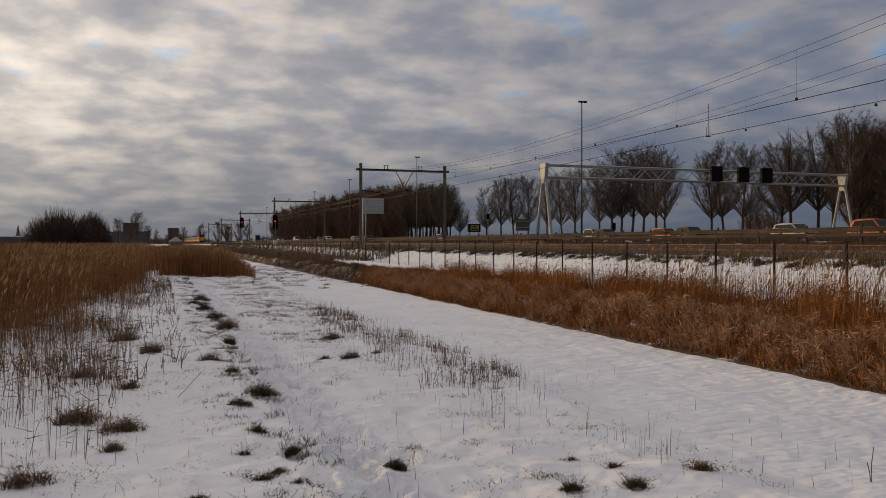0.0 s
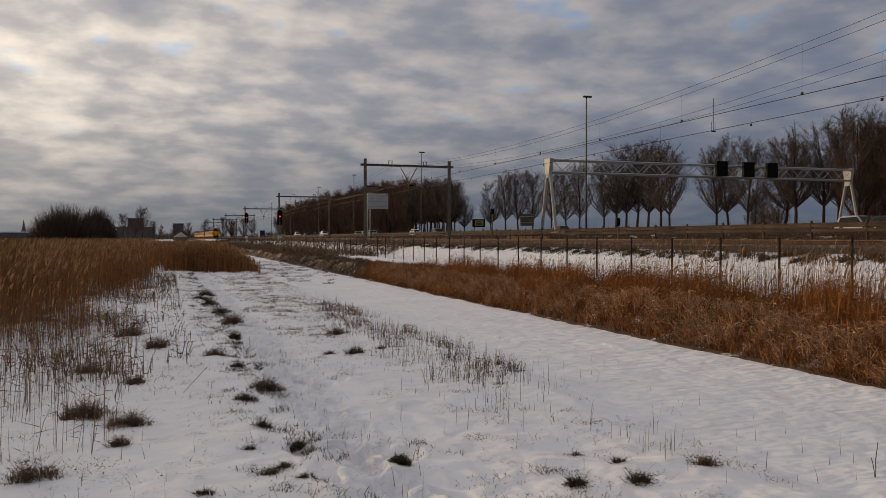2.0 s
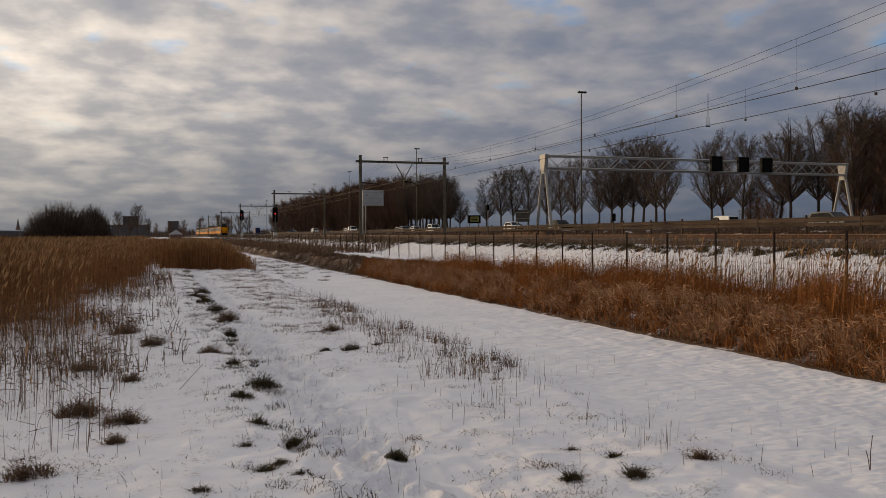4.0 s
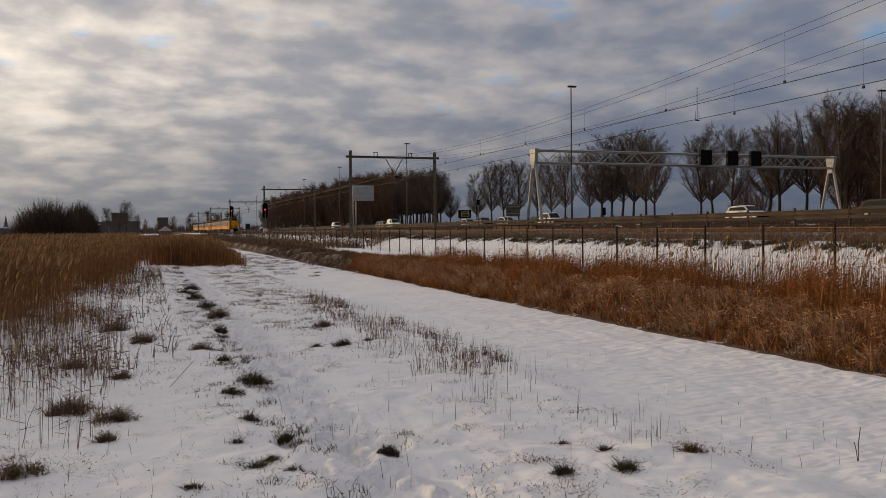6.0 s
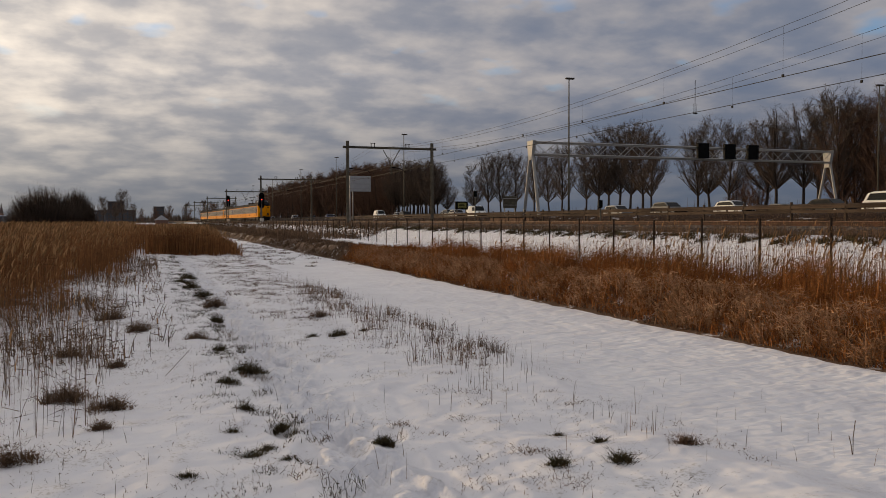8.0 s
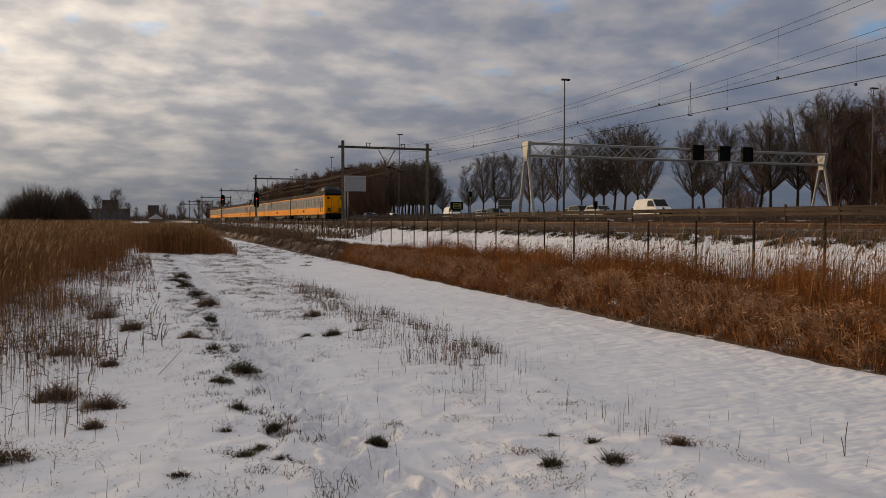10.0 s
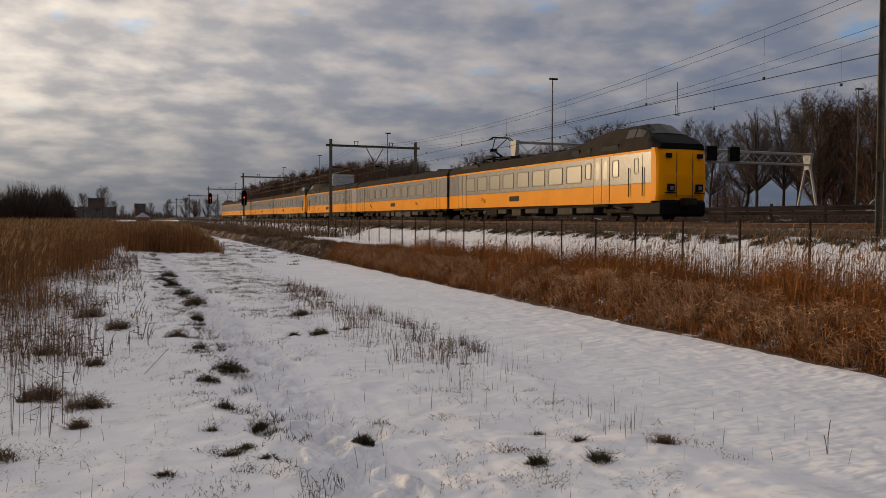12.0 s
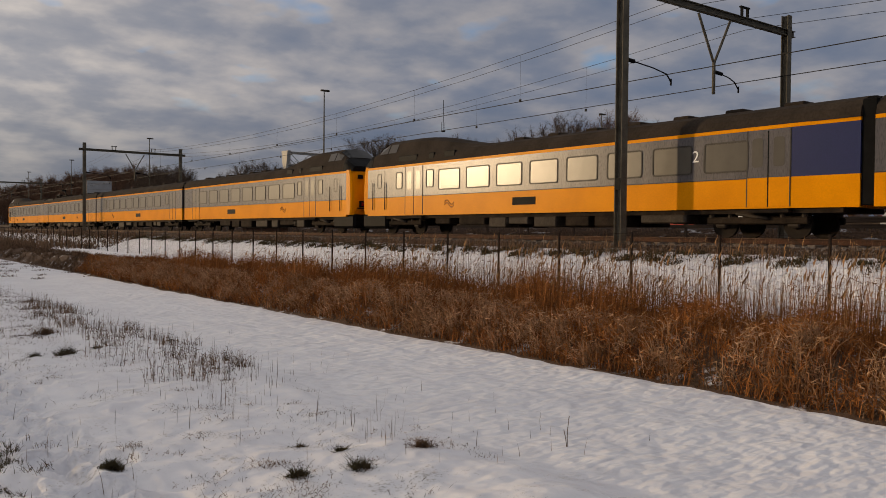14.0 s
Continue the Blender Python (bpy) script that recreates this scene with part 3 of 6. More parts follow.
# ---------------------------------------------------------------- motorway
strip("motorway", [(37.5, 1.5), (38.5, ROAD + 0.005), (87.0, ROAD + 0.005), (88, 1.5)], -300, 1400, M_asphalt, "dark asphalt motorway on a low embankment", "road", n=20, curved=False)


def guard_rail(x, y0, y1, z, label):
    e = tagged(new("guard_rail"), label, "guard rail", "guard rails")
    prof = [(x - 0.03, z + 0.45), (x - 0.06, z + 0.50), (x - 0.02, z + 0.57), (x - 0.06, z + 0.64), (x - 0.06, z + 0.70), (x - 0.03, z + 0.75), (x, z + 0.75), (x, z + 0.45)]
    strip("rail_beam", prof, y0, y1, M_barrier, "", "", "", e, n=12, curved=False)
    bm = bmesh.new()
    add_box(bm, 0, 0.1, -0.05, 0.05, -0.3, 0.7)
    p = part("rail_post", bm, M_barrier, e)
    n = int((min(y1, 330) - y0) / 4)
    for i in range(n):
        ob = p if i == 0 else new("rail_post", p.data)
        ob.parent, ob.location = e, (x, y0 + 4 * i, z)


guard_rail(39.2, -20, 900, 1.80, "weathered grey steel guard rail along the motorway verge")
guard_rail(68.4, -20, 900, ROAD, "grey steel guard rail in the motorway's central reserve")


def timber_wall():
    """Low timber fence along the foot of the embankment."""
    e = tagged(new("timber_fence"), "weathered low board fence between railway and motorway", "fence")
    bm = bmesh.new()
    add_box(bm, 0, 0.04, 0, 3.96, 0, 0.18, 0.008)
    me = bpy.data.meshes.new("board")
    bm.to_mesh(me)
    bm.free()
    me.materials.append(M_wood)
    bm = bmesh.new()
    add_box(bm, 0.04, 0.16, -0.06, 0.06, -0.5, 1.25, 0.01)
    pm = bpy.data.meshes.new("fence_post")
    bm.to_mesh(pm)
    bm.free()
    pm.materials.append(M_wood)
    for i in range(70):
        y = 10 + 4 * i
        ob = new("fence_post", pm)
        ob.parent, ob.location = e, (35.6, y, 1.35)
        for k in range(2):
            ob = new("board", me)
            ob.parent, ob.location = e, (35.6, y, 1.94 + 0.27 * k)


timber_wall()


def gantry():
    e = tagged(new("motorway_gantry"), "white-grey lattice steel gantry on splayed legs across the motorway", "gantry")
    x0, x1, y = 38.4, 78.9, 78.0
    zt, zb = 9.85, 8.55
    for x in (x0, x1):
        bm = bmesh.new()
        for s in (-1, 1):
            add_tube(bm, (x, y + 1.95 * s, 1.2), (x, y + 0.28 * s, zb + 0.1), 0.18, 0.15, 10)
        for z0, z1, a, b in ((zb - 0.6, zt + 0.15, 0.34, 0.72),):
            vs = [bm.verts.new((x + dx, y + dy, z)) for z, w in ((z0, a), (z1, b)) for dx, dy in ((-0.2, -w), (0.2, -w), (0.2, w), (-0.2, w))]
            bm.faces.new(vs[3::-1])
            bm.faces.new(vs[4:])
            for k in range(4):
                m = (k + 1) % 4
                bm.faces.new((vs[k], vs[m], vs[4 + m], vs[4 + k]))
        leg = part("splayed_leg", bm, M_galv, e, smooth=False)
        box("footing", x - 0.6, x + 0.6, y - 2.5, y + 2.5, 0.6, 1.35, M_concrete, leg, 0.04)
    for z in (zt, zb):
        for s in (-0.6, 0.6):
            tube("chord", (x0, y + s, z), (x1, y + s, z), 0.085, M_galv, e)
    for s in (-0.6, 0.6):
        bm = bmesh.new()
        n = 26
        for i in range(n):
            a, b = x0 + (x1 - x0) * i / n, x0 + (x1 - x0) * (i + 1) / n
            add_tube(bm, (a, y + s, zb if i % 2 else zt), (b, y + s, zt if i % 2 else zb), 0.04, n=6)
        part("lattice", bm, M_galv, e)
    return e


gantry()


def matrix_sign(x):
    e = tagged(new("matrix_sign"), "square black lane-control sign fixed to the gantry", "matrix sign", "lane signs")
    y, z = 77.1, 9.42
    box("housing", x - 0.68, x + 0.68, y - 0.25, y + 0.15, z - 0.8, z + 0.8, M_black, e, 0.05)
    for a, b, c, d in ((-0.76, 0.76, 0.78, 0.85), (-0.76, 0.76, -0.85, -0.78), (-0.76, -0.69, -0.78, 0.78), (0.69, 0.76, -0.78, 0.78)):
        box("frame_bar", x + a, x + b, y - 0.3, y - 0.05, z + c, z + d, M_black, e)
    box("display", x - 0.5, x + 0.5, y - 0.262, y - 0.25, z - 0.58, z + 0.58, M_rubber, e)
    bm = bmesh.new()
    add_box(bm, x - 0.05, x + 0.05, y + 0.15, y + 0.4, z - 0.7, z + 0.5)
    part("bracket", bm, M_mast, e)


for x in (59.5, 63.2, 66.5):
    matrix_sign(x)


def lamp_mast(x, y, h, z=1.4):
    e = tagged(new("street_lamp"), "tall slim grey lamp post beside the motorway", "street lamp", "motorway lamps")
    bm = bmesh.new()
    add_tube(bm, (0, 0, -0.3), (0, 0, h), 0.11, 0.05, 10)
    part("pole", bm, M_mast, e, smooth=True)
    bm = bmesh.new()
    add_box(bm, -0.35, 0.55, -0.16, 0.16, h - 0.02, h + 0.14, 0.05)
    part("lamp_head", bm, M_box, e)
    e.matrix_basis = pose(x, y, z)
    return e


first_lamp = lamp_mast(38.2, 69.5, 13.7)
for x, y in ((38.2, 123.0), (38.2, 172.0), (38.4, 216.0), (38.4, 268.0), (38.4, 320.0), (70.0, 62.7)):
    copy_thing(first_lamp, pose(x, y, 1.4))


def sign_back():
    e = tagged(new("road_sign"), "grey back of a large road sign on posts", "road sign")
    x, y = 36.9, 146.0
    bm = bmesh.new()
    add_box(bm, x - 2.0, x + 2.0, y - 0.04, y + 0.04, 6.95, 9.8, 0.02)
    part("panel", bm, M_panel, e)
    for z in (7.4, 8.3, 9.3):
        box("stiffener", x - 1.95, x + 1.95, y - 0.1, y - 0.045, z, z + 0.08, M_galv, e)
    for dx in (-1.9, -1.4):
        tube("sign_post", (x + dx, y + 0.12, 1.0), (x + dx, y + 0.12, 9.8), 0.12, M_galv, e)
    e = tagged(new("message_board"), "black roadside message board with dim yellow text panel", "message board")
    x, y = 44.0, 112.9
    box("housing", x - 1.0, x + 1.0, y - 0.2, y + 0.2, 3.2, 4.4, M_black, e, 0.05)
    box("text_panel", x - 0.65, x + 0.7, y - 0.22, y - 0.2, 3.4, 4.2, M_amber_glow, e, 0, "dim yellow text panel")
    for k in range(3):
        box("text_bar", x - 0.5, x + 0.55 - 0.12 * k, y - 0.235, y - 0.222, 3.5 + 0.22 * k, 3.6 + 0.22 * k, M_black, e)
    for dx in (-0.7, 0.7):
        box("leg", x + dx - 0.06, x + dx + 0.06, y - 0.06, y + 0.06, ROAD - 0.1, 3.2, M_mast, e)
    e = tagged(new("road_sign"), "plain grey back of a small road sign on two legs", "road sign")
    x, y = 37.0, 80.4
    box("panel", x - 0.82, x + 0.82, y - 0.03, y + 0.03, 2.9, 4.2, M_mast, e, 0.02)
    for dx in (-0.6, 0.6):
        tube("sign_post", (x + dx, y + 0.09, 1.2), (x + dx, y + 0.09, 4.1), 0.05, M_galv, e)
    for z in (3.2, 3.9):
        box("stiffener", x - 0.78, x + 0.78, y - 0.07, y - 0.032, z, z + 0.06, M_galv, e)


def shunt_signal(x, y, h):
    """Small black signal head on a slim post between railway and motorway."""
    e = tagged(new("railway_signal"), "small black unlit signal head on a slim post", "signal", "trackside signals")
    tube("mast", (0, 0, -0.4), (0, 0, h), 0.055, M_mast, e)
    box("head", -0.17, 0.17, -0.1, 0.1, h - 0.1, h + 0.5, M_black, e, 0.04)
    for z in (0.06, 0.34):
        bm = bmesh.new()
        bmesh.ops.create_cone(bm, cap_ends=True, segments=14, radius1=0.08, radius2=0.08, depth=0.05, matrix=pose(0, -0.11, h + z, 90))
        part("lens", bm, M_rubber, e)
    box("foot", -0.2, 0.2, -0.2, 0.2, -0.5, 0.1, M_concrete, e, 0.02)
    e.matrix_basis = pose(x, y, float(height(x, y)))


def foot_barrier():
    """Upright boards round the gantry's foot."""
    e = tagged(new("board_barrier"), "low rust-brown board barrier at the gantry's foot", "barrier")
    r = random.Random(8)
    bm = bmesh.new()
    add_box(bm, 0, 0.06, 0, 0.78, 0, 1.0, 0.01)
    first = part("board", bm, M_rail, e)
    for k in range(13):
        ob = first if k == 0 else new("board", first.data)
        ob.parent, ob.matrix_basis = e, pose(36.3, 73.4 + 0.84 * k, 1.05 + r.uniform(-0.05, 0.08), r.uniform(-2, 2))
    box("top_rail", 36.22, 36.3, 73.3, 84.3, 1.85, 1.97, M_wood, e)


sign_back()
shunt_signal(33.0, 80.6, 3.3)
shunt_signal(33.0, 55.0, 1.7)
foot_barrier()

# ---------------------------------------------------------------- train
CAR_L = 26.45
PITCH = 26.87


def ring_section(y, half, top, z_eave=3.46, n=12, power=2.3):
    """Roof line from eave to eave."""
    out = []
    for k in range(n + 1):
        a = math.pi * k / n
        c, s = math.cos(a), math.sin(a)
        x = -half * math.copysign(abs(c) ** (2 / power), c)
        out.append((x, y, z_eave + (top - z_eave) * abs(s) ** (2 / power)))
    return out


def loft(bm, rings, close_ends=True):
    rows = [[bm.verts.new(p) for p in r] for r in rings]
    for a, b in zip(rows, rows[1:]):
        for i in range(len(a) - 1):
            bm.faces.new((a[i], a[i + 1], b[i + 1], b[i]))
    if close_ends:
        bm.faces.new(rows[0][::-1])
        bm.faces.new(rows[-1])


def rounded_rect(y0, y1, z0, z1, r, n=4):
    pts = []
    for cy, cz, a0 in ((y1 - r, z1 - r, 0), (y0 + r, z1 - r, 90), (y0 + r, z0 + r, 180), (y1 - r, z0 + r, 270)):
        for k in range(n + 1):
            a = radians(a0 + 90 * k / n)
            pts.append((cy + r * math.cos(a), cz + r * math.sin(a)))
    return pts


def side_window(parent, side, y0, y1, z0, z1, r=0.12, name="window"):
    """Glass pane with a raised dark gasket, on the carriage's side."""
    pts, inner = rounded_rect(y0, y1, z0, z1, r), rounded_rect(y0 + 0.05, y1 - 0.05, z0 + 0.05, z1 - 0.05, max(r - 0.05, 0.02))
    x = side * 1.41
    bm = bmesh.new()
    bm.faces.new([bm.verts.new((x + side * 0.006, y, z)) for y, z in (inner if side < 0 else inner[::-1])])
    pane = part(name, bm, M_window, parent)
    bm = bmesh.new()
    o0 = [bm.verts.new((x + side * 0.001, y, z)) for y, z in pts]
    o1 = [bm.verts.new((x + side * 0.022, y, z)) for y, z in pts]
    i1 = [bm.verts.new((x + side * 0.022, y, z)) for y, z in inner]
    i0 = [bm.verts.new((x + side * 0.004, y, z)) for y, z in inner]
    n = len(pts)
    for k in range(n):
        j = (k + 1) % n
        for a, b in ((o0, o1), (o1, i1), (i1, i0)):
            bm.faces.new((a[k], a[j], b[j], b[k]) if side > 0 else (a[j], a[k], b[k], b[j]))
    part("gasket", bm, M_winframe, pane)


def side_door(parent, side, y0, y1):
    """Two door leaves with tall panes, set in the side."""
    ym, x = (y0 + y1) / 2, side * 1.41
    for a, b in ((y0, ym - 0.015), (ym + 0.015, y1)):
        bm = bmesh.new()
        add_box(bm, min(x, x + side * 0.012), max(x, x + side * 0.012), a, b, 1.88, 3.30)
        leaf = part("door_leaf", bm, M_grey, parent)
        box("door_foot", min(x, x + side * 0.013), max(x, x + side * 0.013), a, b, 0.98, 1.876, M_yellow, leaf)
        w = (b - a) * 0.27
        pts = rounded_rect((a + b) / 2 - w, (a + b) / 2 + w, 2.2, 3.1, 0.1)
        bm = bmesh.new()
        bm.faces.new([bm.verts.new((x + side * 0.018, y, z)) for y, z in (pts if side < 0 else pts[::-1])])
        part("door_pane", bm, M_window, leaf)
    box("door_seam", min(x + side * 0.002, x + side * 0.016), max(x + side * 0.002, x + side * 0.016), ym - 0.02, ym + 0.02, 0.98, 3.30, M_black, parent)
    for a in (y0 - 0.03, y1):
        box("door_edge", min(x + side * 0.002, x + side * 0.02), max(x + side * 0.002, x + side * 0.02), a, a + 0.03, 0.98, 3.33, M_winframe, parent)
    box("door_step", min(x - side * 0.25, x + side * 0.05), max(x - side * 0.25, x + side * 0.05), y0, y1, 0.80, 0.90, M_under, parent)


def bogie(parent, yc):
    b = part("bogie", (lambda bm: (add_box(bm, -1.15, -0.95, yc - 1.75, yc + 1.75, 0.45, 0.68, 0.04), add_box(bm, 0.95, 1.15, yc - 1.75, yc + 1.75, 0.45, 0.68, 0.04),
             add_box(bm, -1.0, 1.0, yc - 0.3, yc + 0.3, 0.45, 0.85, 0.04), bm)[-1])(bmesh.new()), M_under, parent)
    for dy in (-1.25, 1.25):
        for s in (-1, 1):
            bm = bmesh.new()
            bmesh.ops.create_cone(bm, cap_ends=True, segments=28, radius1=0.46, radius2=0.46, depth=0.13, matrix=pose(0.77 * s, yc + dy, 0.46, 0, 90, 0))
            bmesh.ops.create_cone(bm, cap_ends=True, segments=20, radius1=0.2, radius2=0.14, depth=0.2, matrix=pose(0.87 * s, yc + dy, 0.46, 0, 90 * s, 0))
            part("wheel", bm, M_wheel, b, smooth=False)
            bm = bmesh.new()
            add_box(bm, 0.93 * s - 0.17, 0.93 * s + 0.2, yc + dy - 0.2, yc + dy + 0.2, 0.34, 0.66, 0.05)
            for q in (-0.35, 0.35):
                add_tube(bm, (1.05 * s, yc + dy + q, 0.5), (1.05 * s, yc + dy + q, 0.88), 0.09, n=10)
            part("axle_box", bm, M_box, b)
    for s in (-1, 1):
        tube("damper", (1.2 * s, yc - 0.5, 0.62), (1.2 * s, yc + 0.6, 0.8), 0.06, M_box, b)


NOSE = [(1.02, 0.0), (1.3, -0.10), (2.2, -0.14), (3.0, -0.05), (3.40, 0.06), (3.52, 0.14)]   # height and reach of the nose


def carriage(cab="", blue="", panto=False, seed=0, logo=(7.28,), vent=(12.05,), inner_door=True):
    """One carriage, its leading end at y = 0. cab: "front" or "rear"; the plan is laid out from the cab end."""
    r = random.Random(seed)
    flip = cab == "rear" or (not cab and seed % 2)
    L = CAR_L
    e = tagged(new("train_carriage"), {"": "yellow and dusty grey middle train carriage with dark sooty roof", "front": "yellow and dusty grey driving carriage with raised cab", "rear": "yellow and dusty grey driving carriage with raised cab at its rear"}[cab], "train carriage", "train carriages")

    def Y(a, b):
        return (L - b, L - a) if flip else (a, b)
    nose = 0.55 if cab else 0.0

    def shell(name, half, z0, z1, a, b, mat):
        y0, y1 = Y(a, b)
        bm = bmesh.new()
        add_box(bm, -half, half, y0, y1, z0, z1)
        return part(name, bm, mat, e)
    def tapered(name, half, z0, z1, mat):
        """The last stretch of the side, drawn in a little towards the gangway."""
        y0, y1 = (2.0, 0.0) if flip else (L - 2.0, L)
        bm = bmesh.new()
        ends = [[bm.verts.new((sx * w, y, z)) for sx, z in ((-1, z0), (1, z0), (1, z1), (-1, z1))] for y, w in ((y0, half), (y1, half - 0.06))]
        bm.faces.new(ends[0])
        bm.faces.new(ends[1])
        for k in range(4):
            m = (k + 1) % 4
            bm.faces.new((ends[0][k], ends[0][m], ends[1][m], ends[1][k]))
        bmesh.ops.recalc_face_normals(bm, faces=bm.faces[:])
        part(name, bm, mat, e)
    end = L - 2.0 if cab else L
    shell("lower_side", 1.41, 0.93, 1.868, nose, end, M_yellow)
    shell("upper_side", 1.41, 1.868, 3.35, nose, end, M_grey)
    shell("waist_line", 1.416, 1.855, 1.885, nose, end, M_winframe)
    shell("cantrail_stripe", 1.415, 3.35, 3.46, nose, end, M_yellow)
    if cab:
        tapered("end_lower_side", 1.41, 0.93, 1.868, M_yellow)
        tapered("end_upper_side", 1.41, 1.868, 3.35, M_blue if blue else M_grey)
        tapered("end_stripe", 1.415, 3.35, 3.46, M_yellow)
    # roof
    bm = bmesh.new()
    rings = []
    if cab:
        prof = [(1.40, 3.45), (1.33, 3.84), (1.22, 4.08), (0.97, 4.62), (0.66, 4.80), (0.0, 4.86)]
        flat = [(1.40, 3.45), (1.33, 3.74), (1.16, 3.95), (0.85, 4.08), (0.45, 4.14), (0.0, 4.15)]

        def dome(y):
            """Roof line across the driving end: brow, raised cab, then down to the plain roof."""
            rise, fall = min(max((y - 0.75) / 1.15, 0.0), 1.0), min(max((y - 4.6) / 5.6, 0.0), 1.0)
            fall = fall * fall * (3 - 2 * fall)
            squeeze = 1 - 0.10 * max(0.0, 1 - y / 0.6)
            out = []
            for (xa, za), (xb, zb) in zip(prof, flat):
                za = za if za <= 4.08 else 4.08 + (za - 4.08) * rise + 0.03 * (1 - rise)
                za = za if y > 0.75 else 3.45 + (za - 3.45) * (0.35 + 0.65 * max(y, 0.0) / 0.75)
                out.append(((xa * (1 - fall) + xb * fall) * squeeze, za * (1 - fall) + zb * fall))
            return out

        def dome_ring(y, grow=0.0):
            half = [(x + (grow if x > 0.01 else 0), z + grow) for x, z in dome(y)]
            yy = L - y if flip else y
            return [(-x, yy, z) for x, z in half] + [(x, yy, z) for x, z in half[-2::-1]]
        rings = [dome_ring(y) for y in (0.08, 0.3, 0.55, 0.75, 1.0, 1.3, 1.6, 1.9, 2.6, 3.4, 4.6, 5.4, 6.2, 7.0, 7.8, 8.6, 9.4, 10.2, L)]
    else:
        rings = [ring_section(L - y if flip else y, 1.405, 4.15, 3.45, 10, 2.4) for y in (0, L)]
    loft(bm, rings)
    bmesh.ops.recalc_face_normals(bm, faces=bm.faces[:])
    part("roof", bm, M_roof, e, smooth=False)
    for k in range(7):
        y0, y1 = Y(*(11.0 + 2.1 * k, 11.7 + 2.1 * k)) if cab else Y(*(2.5 + 3.2 * k, 3.2 + 3.2 * k))
        box("roof_vent", -0.45, 0.3, y0, y1, 4.08, 4.26, M_roof, e, 0.05)
    if cab:
        # yellow nose with rounded corners, bulging a little
        bm = bmesh.new()
        rings = []
        for z, out in NOSE:
            ring = []
            for k in range(13):
                a = -90 + 180 * k / 12
                s, c = math.sin(radians(a)), math.cos(radians(a))
                x = 1.41 * math.copysign(abs(s) ** 0.42, s)
                y = nose - (nose - out) * abs(c) ** 0.42
                ring.append((x, L - y if flip else y, z))
            rings.append(ring)
        loft(bm, rings, False)
        bm.faces.new([bm.verts.new(p) for p in rings[-1]])
        bm.faces.new([bm.verts.new(p) for p in rings[0]][::-1])
        bmesh.ops.recalc_face_normals(bm, faces=bm.faces[:])
        n_ob = part("nose", bm, M_yellow, e, "rounded yellow nose with a closed gangway door", smooth=False)
        f = -1 if not flip else 1

        def front(name, x0, x1, z0, z1, mat, out=0.0, deep=0.06):
            base = L + 0.12 if flip else -0.12
            ya, yb = sorted((base + f * out, base + f * (out + deep)))
            box(name, x0, x1, ya, yb, z0, z1, mat, n_ob, 0.01)
        front("marker_window", -1.05, -0.72, 3.02, 3.24, M_black, -0.05)
        front("marker_window", 0.72, 1.05, 3.02, 3.24, M_black, -0.05)
        front("gangway_seam", -0.47, -0.44, 1.2, 3.3, M_winframe, -0.02, 0.04)
        front("gangway_seam", 0.44, 0.47, 1.2, 3.3, M_winframe, -0.02, 0.04)
        front("lamp_box", -0.98, -0.62, 1.45, 1.8, M_black, 0.0, 0.12)
        front("lamp_box", 0.62, 0.98, 1.45, 1.8, M_black, 0.0, 0.12)
        front("lamp_sill", -1.1, -0.55, 1.36, 1.42, M_black, 0.0, 0.14)
        front("lamp_sill", 0.55, 1.1, 1.36, 1.42, M_black, 0.0, 0.14)
        front("headlamp", -0.9, -0.7, 1.52, 1.7, M_dim_lamp if seed == 0 else M_tail_red, 0.12, 0.02)
        front("headlamp", 0.7, 0.9, 1.52, 1.7, M_dim_lamp if seed == 0 else M_tail_red, 0.12, 0.02)
        y0, y1 = Y(-0.12, 2.2)
        bm = bmesh.new()
        add_box(bm, -1.3, 1.3, y0, y1, 0.28, 1.06, 0.12)
        part("skirt", bm, M_black, e)
        y0, y1 = Y(-0.75, -0.1)
        bm = bmesh.new()
        add_box(bm, -0.28, 0.28, y0, y1, 0.75, 1.15, 0.06)
        part("coupler", bm, M_under, e)
        # black brow, windscreen and side panes of the raised cab
        bm = bmesh.new()
        loft(bm, [dome_ring(y, 0.012) for y in (0.07, 0.3, 0.55, 0.75, 0.95)])
        bmesh.ops.recalc_face_normals(bm, faces=bm.faces[:])
        part("brow", bm, M_black, e)
        for lo, hi in ((3, 5), (5, 7)):
            bm = bmesh.new()
            rows = []
            for y in (1.0, 1.3, 1.6, 1.82):
                rows.append([bm.verts.new(Vector(p) + Vector((0, 0.02 if flip else -0.02, 0.012))) for p in dome_ring(y, 0.012)[lo:hi + 1]])
            for a, b in zip(rows, rows[1:]):
                for i in range(len(a) - 1):
                    bm.faces.new((a[i], a[i + 1], b[i + 1], b[i]))
            bmesh.ops.recalc_face_normals(bm, faces=bm.faces[:])
            part("windscreen", bm, M_screen, e, "dark two-part windscreen of the raised cab")
        for s in (-1, 1):
            i2, i3 = (2, 3) if s < 0 else (8, 7)
            for ya, yb in ((1.45, 2.15), (2.25, 2.95)):
                bm = bmesh.new()
                ra, rb = dome_ring(ya, 0.02), dome_ring(yb, 0.02)
                low = [Vector(ra[i2]).lerp(Vector(ra[i3]), 0.08), Vector(rb[i2]).lerp(Vector(rb[i3]), 0.08)]
                top = [Vector(rb[i2]).lerp(Vector(rb[i3]), 0.92), Vector(ra[i2]).lerp(Vector(ra[i3]), 0.92)]
                bm.faces.new([bm.verts.new(p) for p in low + top])
                bmesh.ops.recalc_face_normals(bm, faces=bm.faces[:])
                part("cab_side_pane", bm, M_window, e)
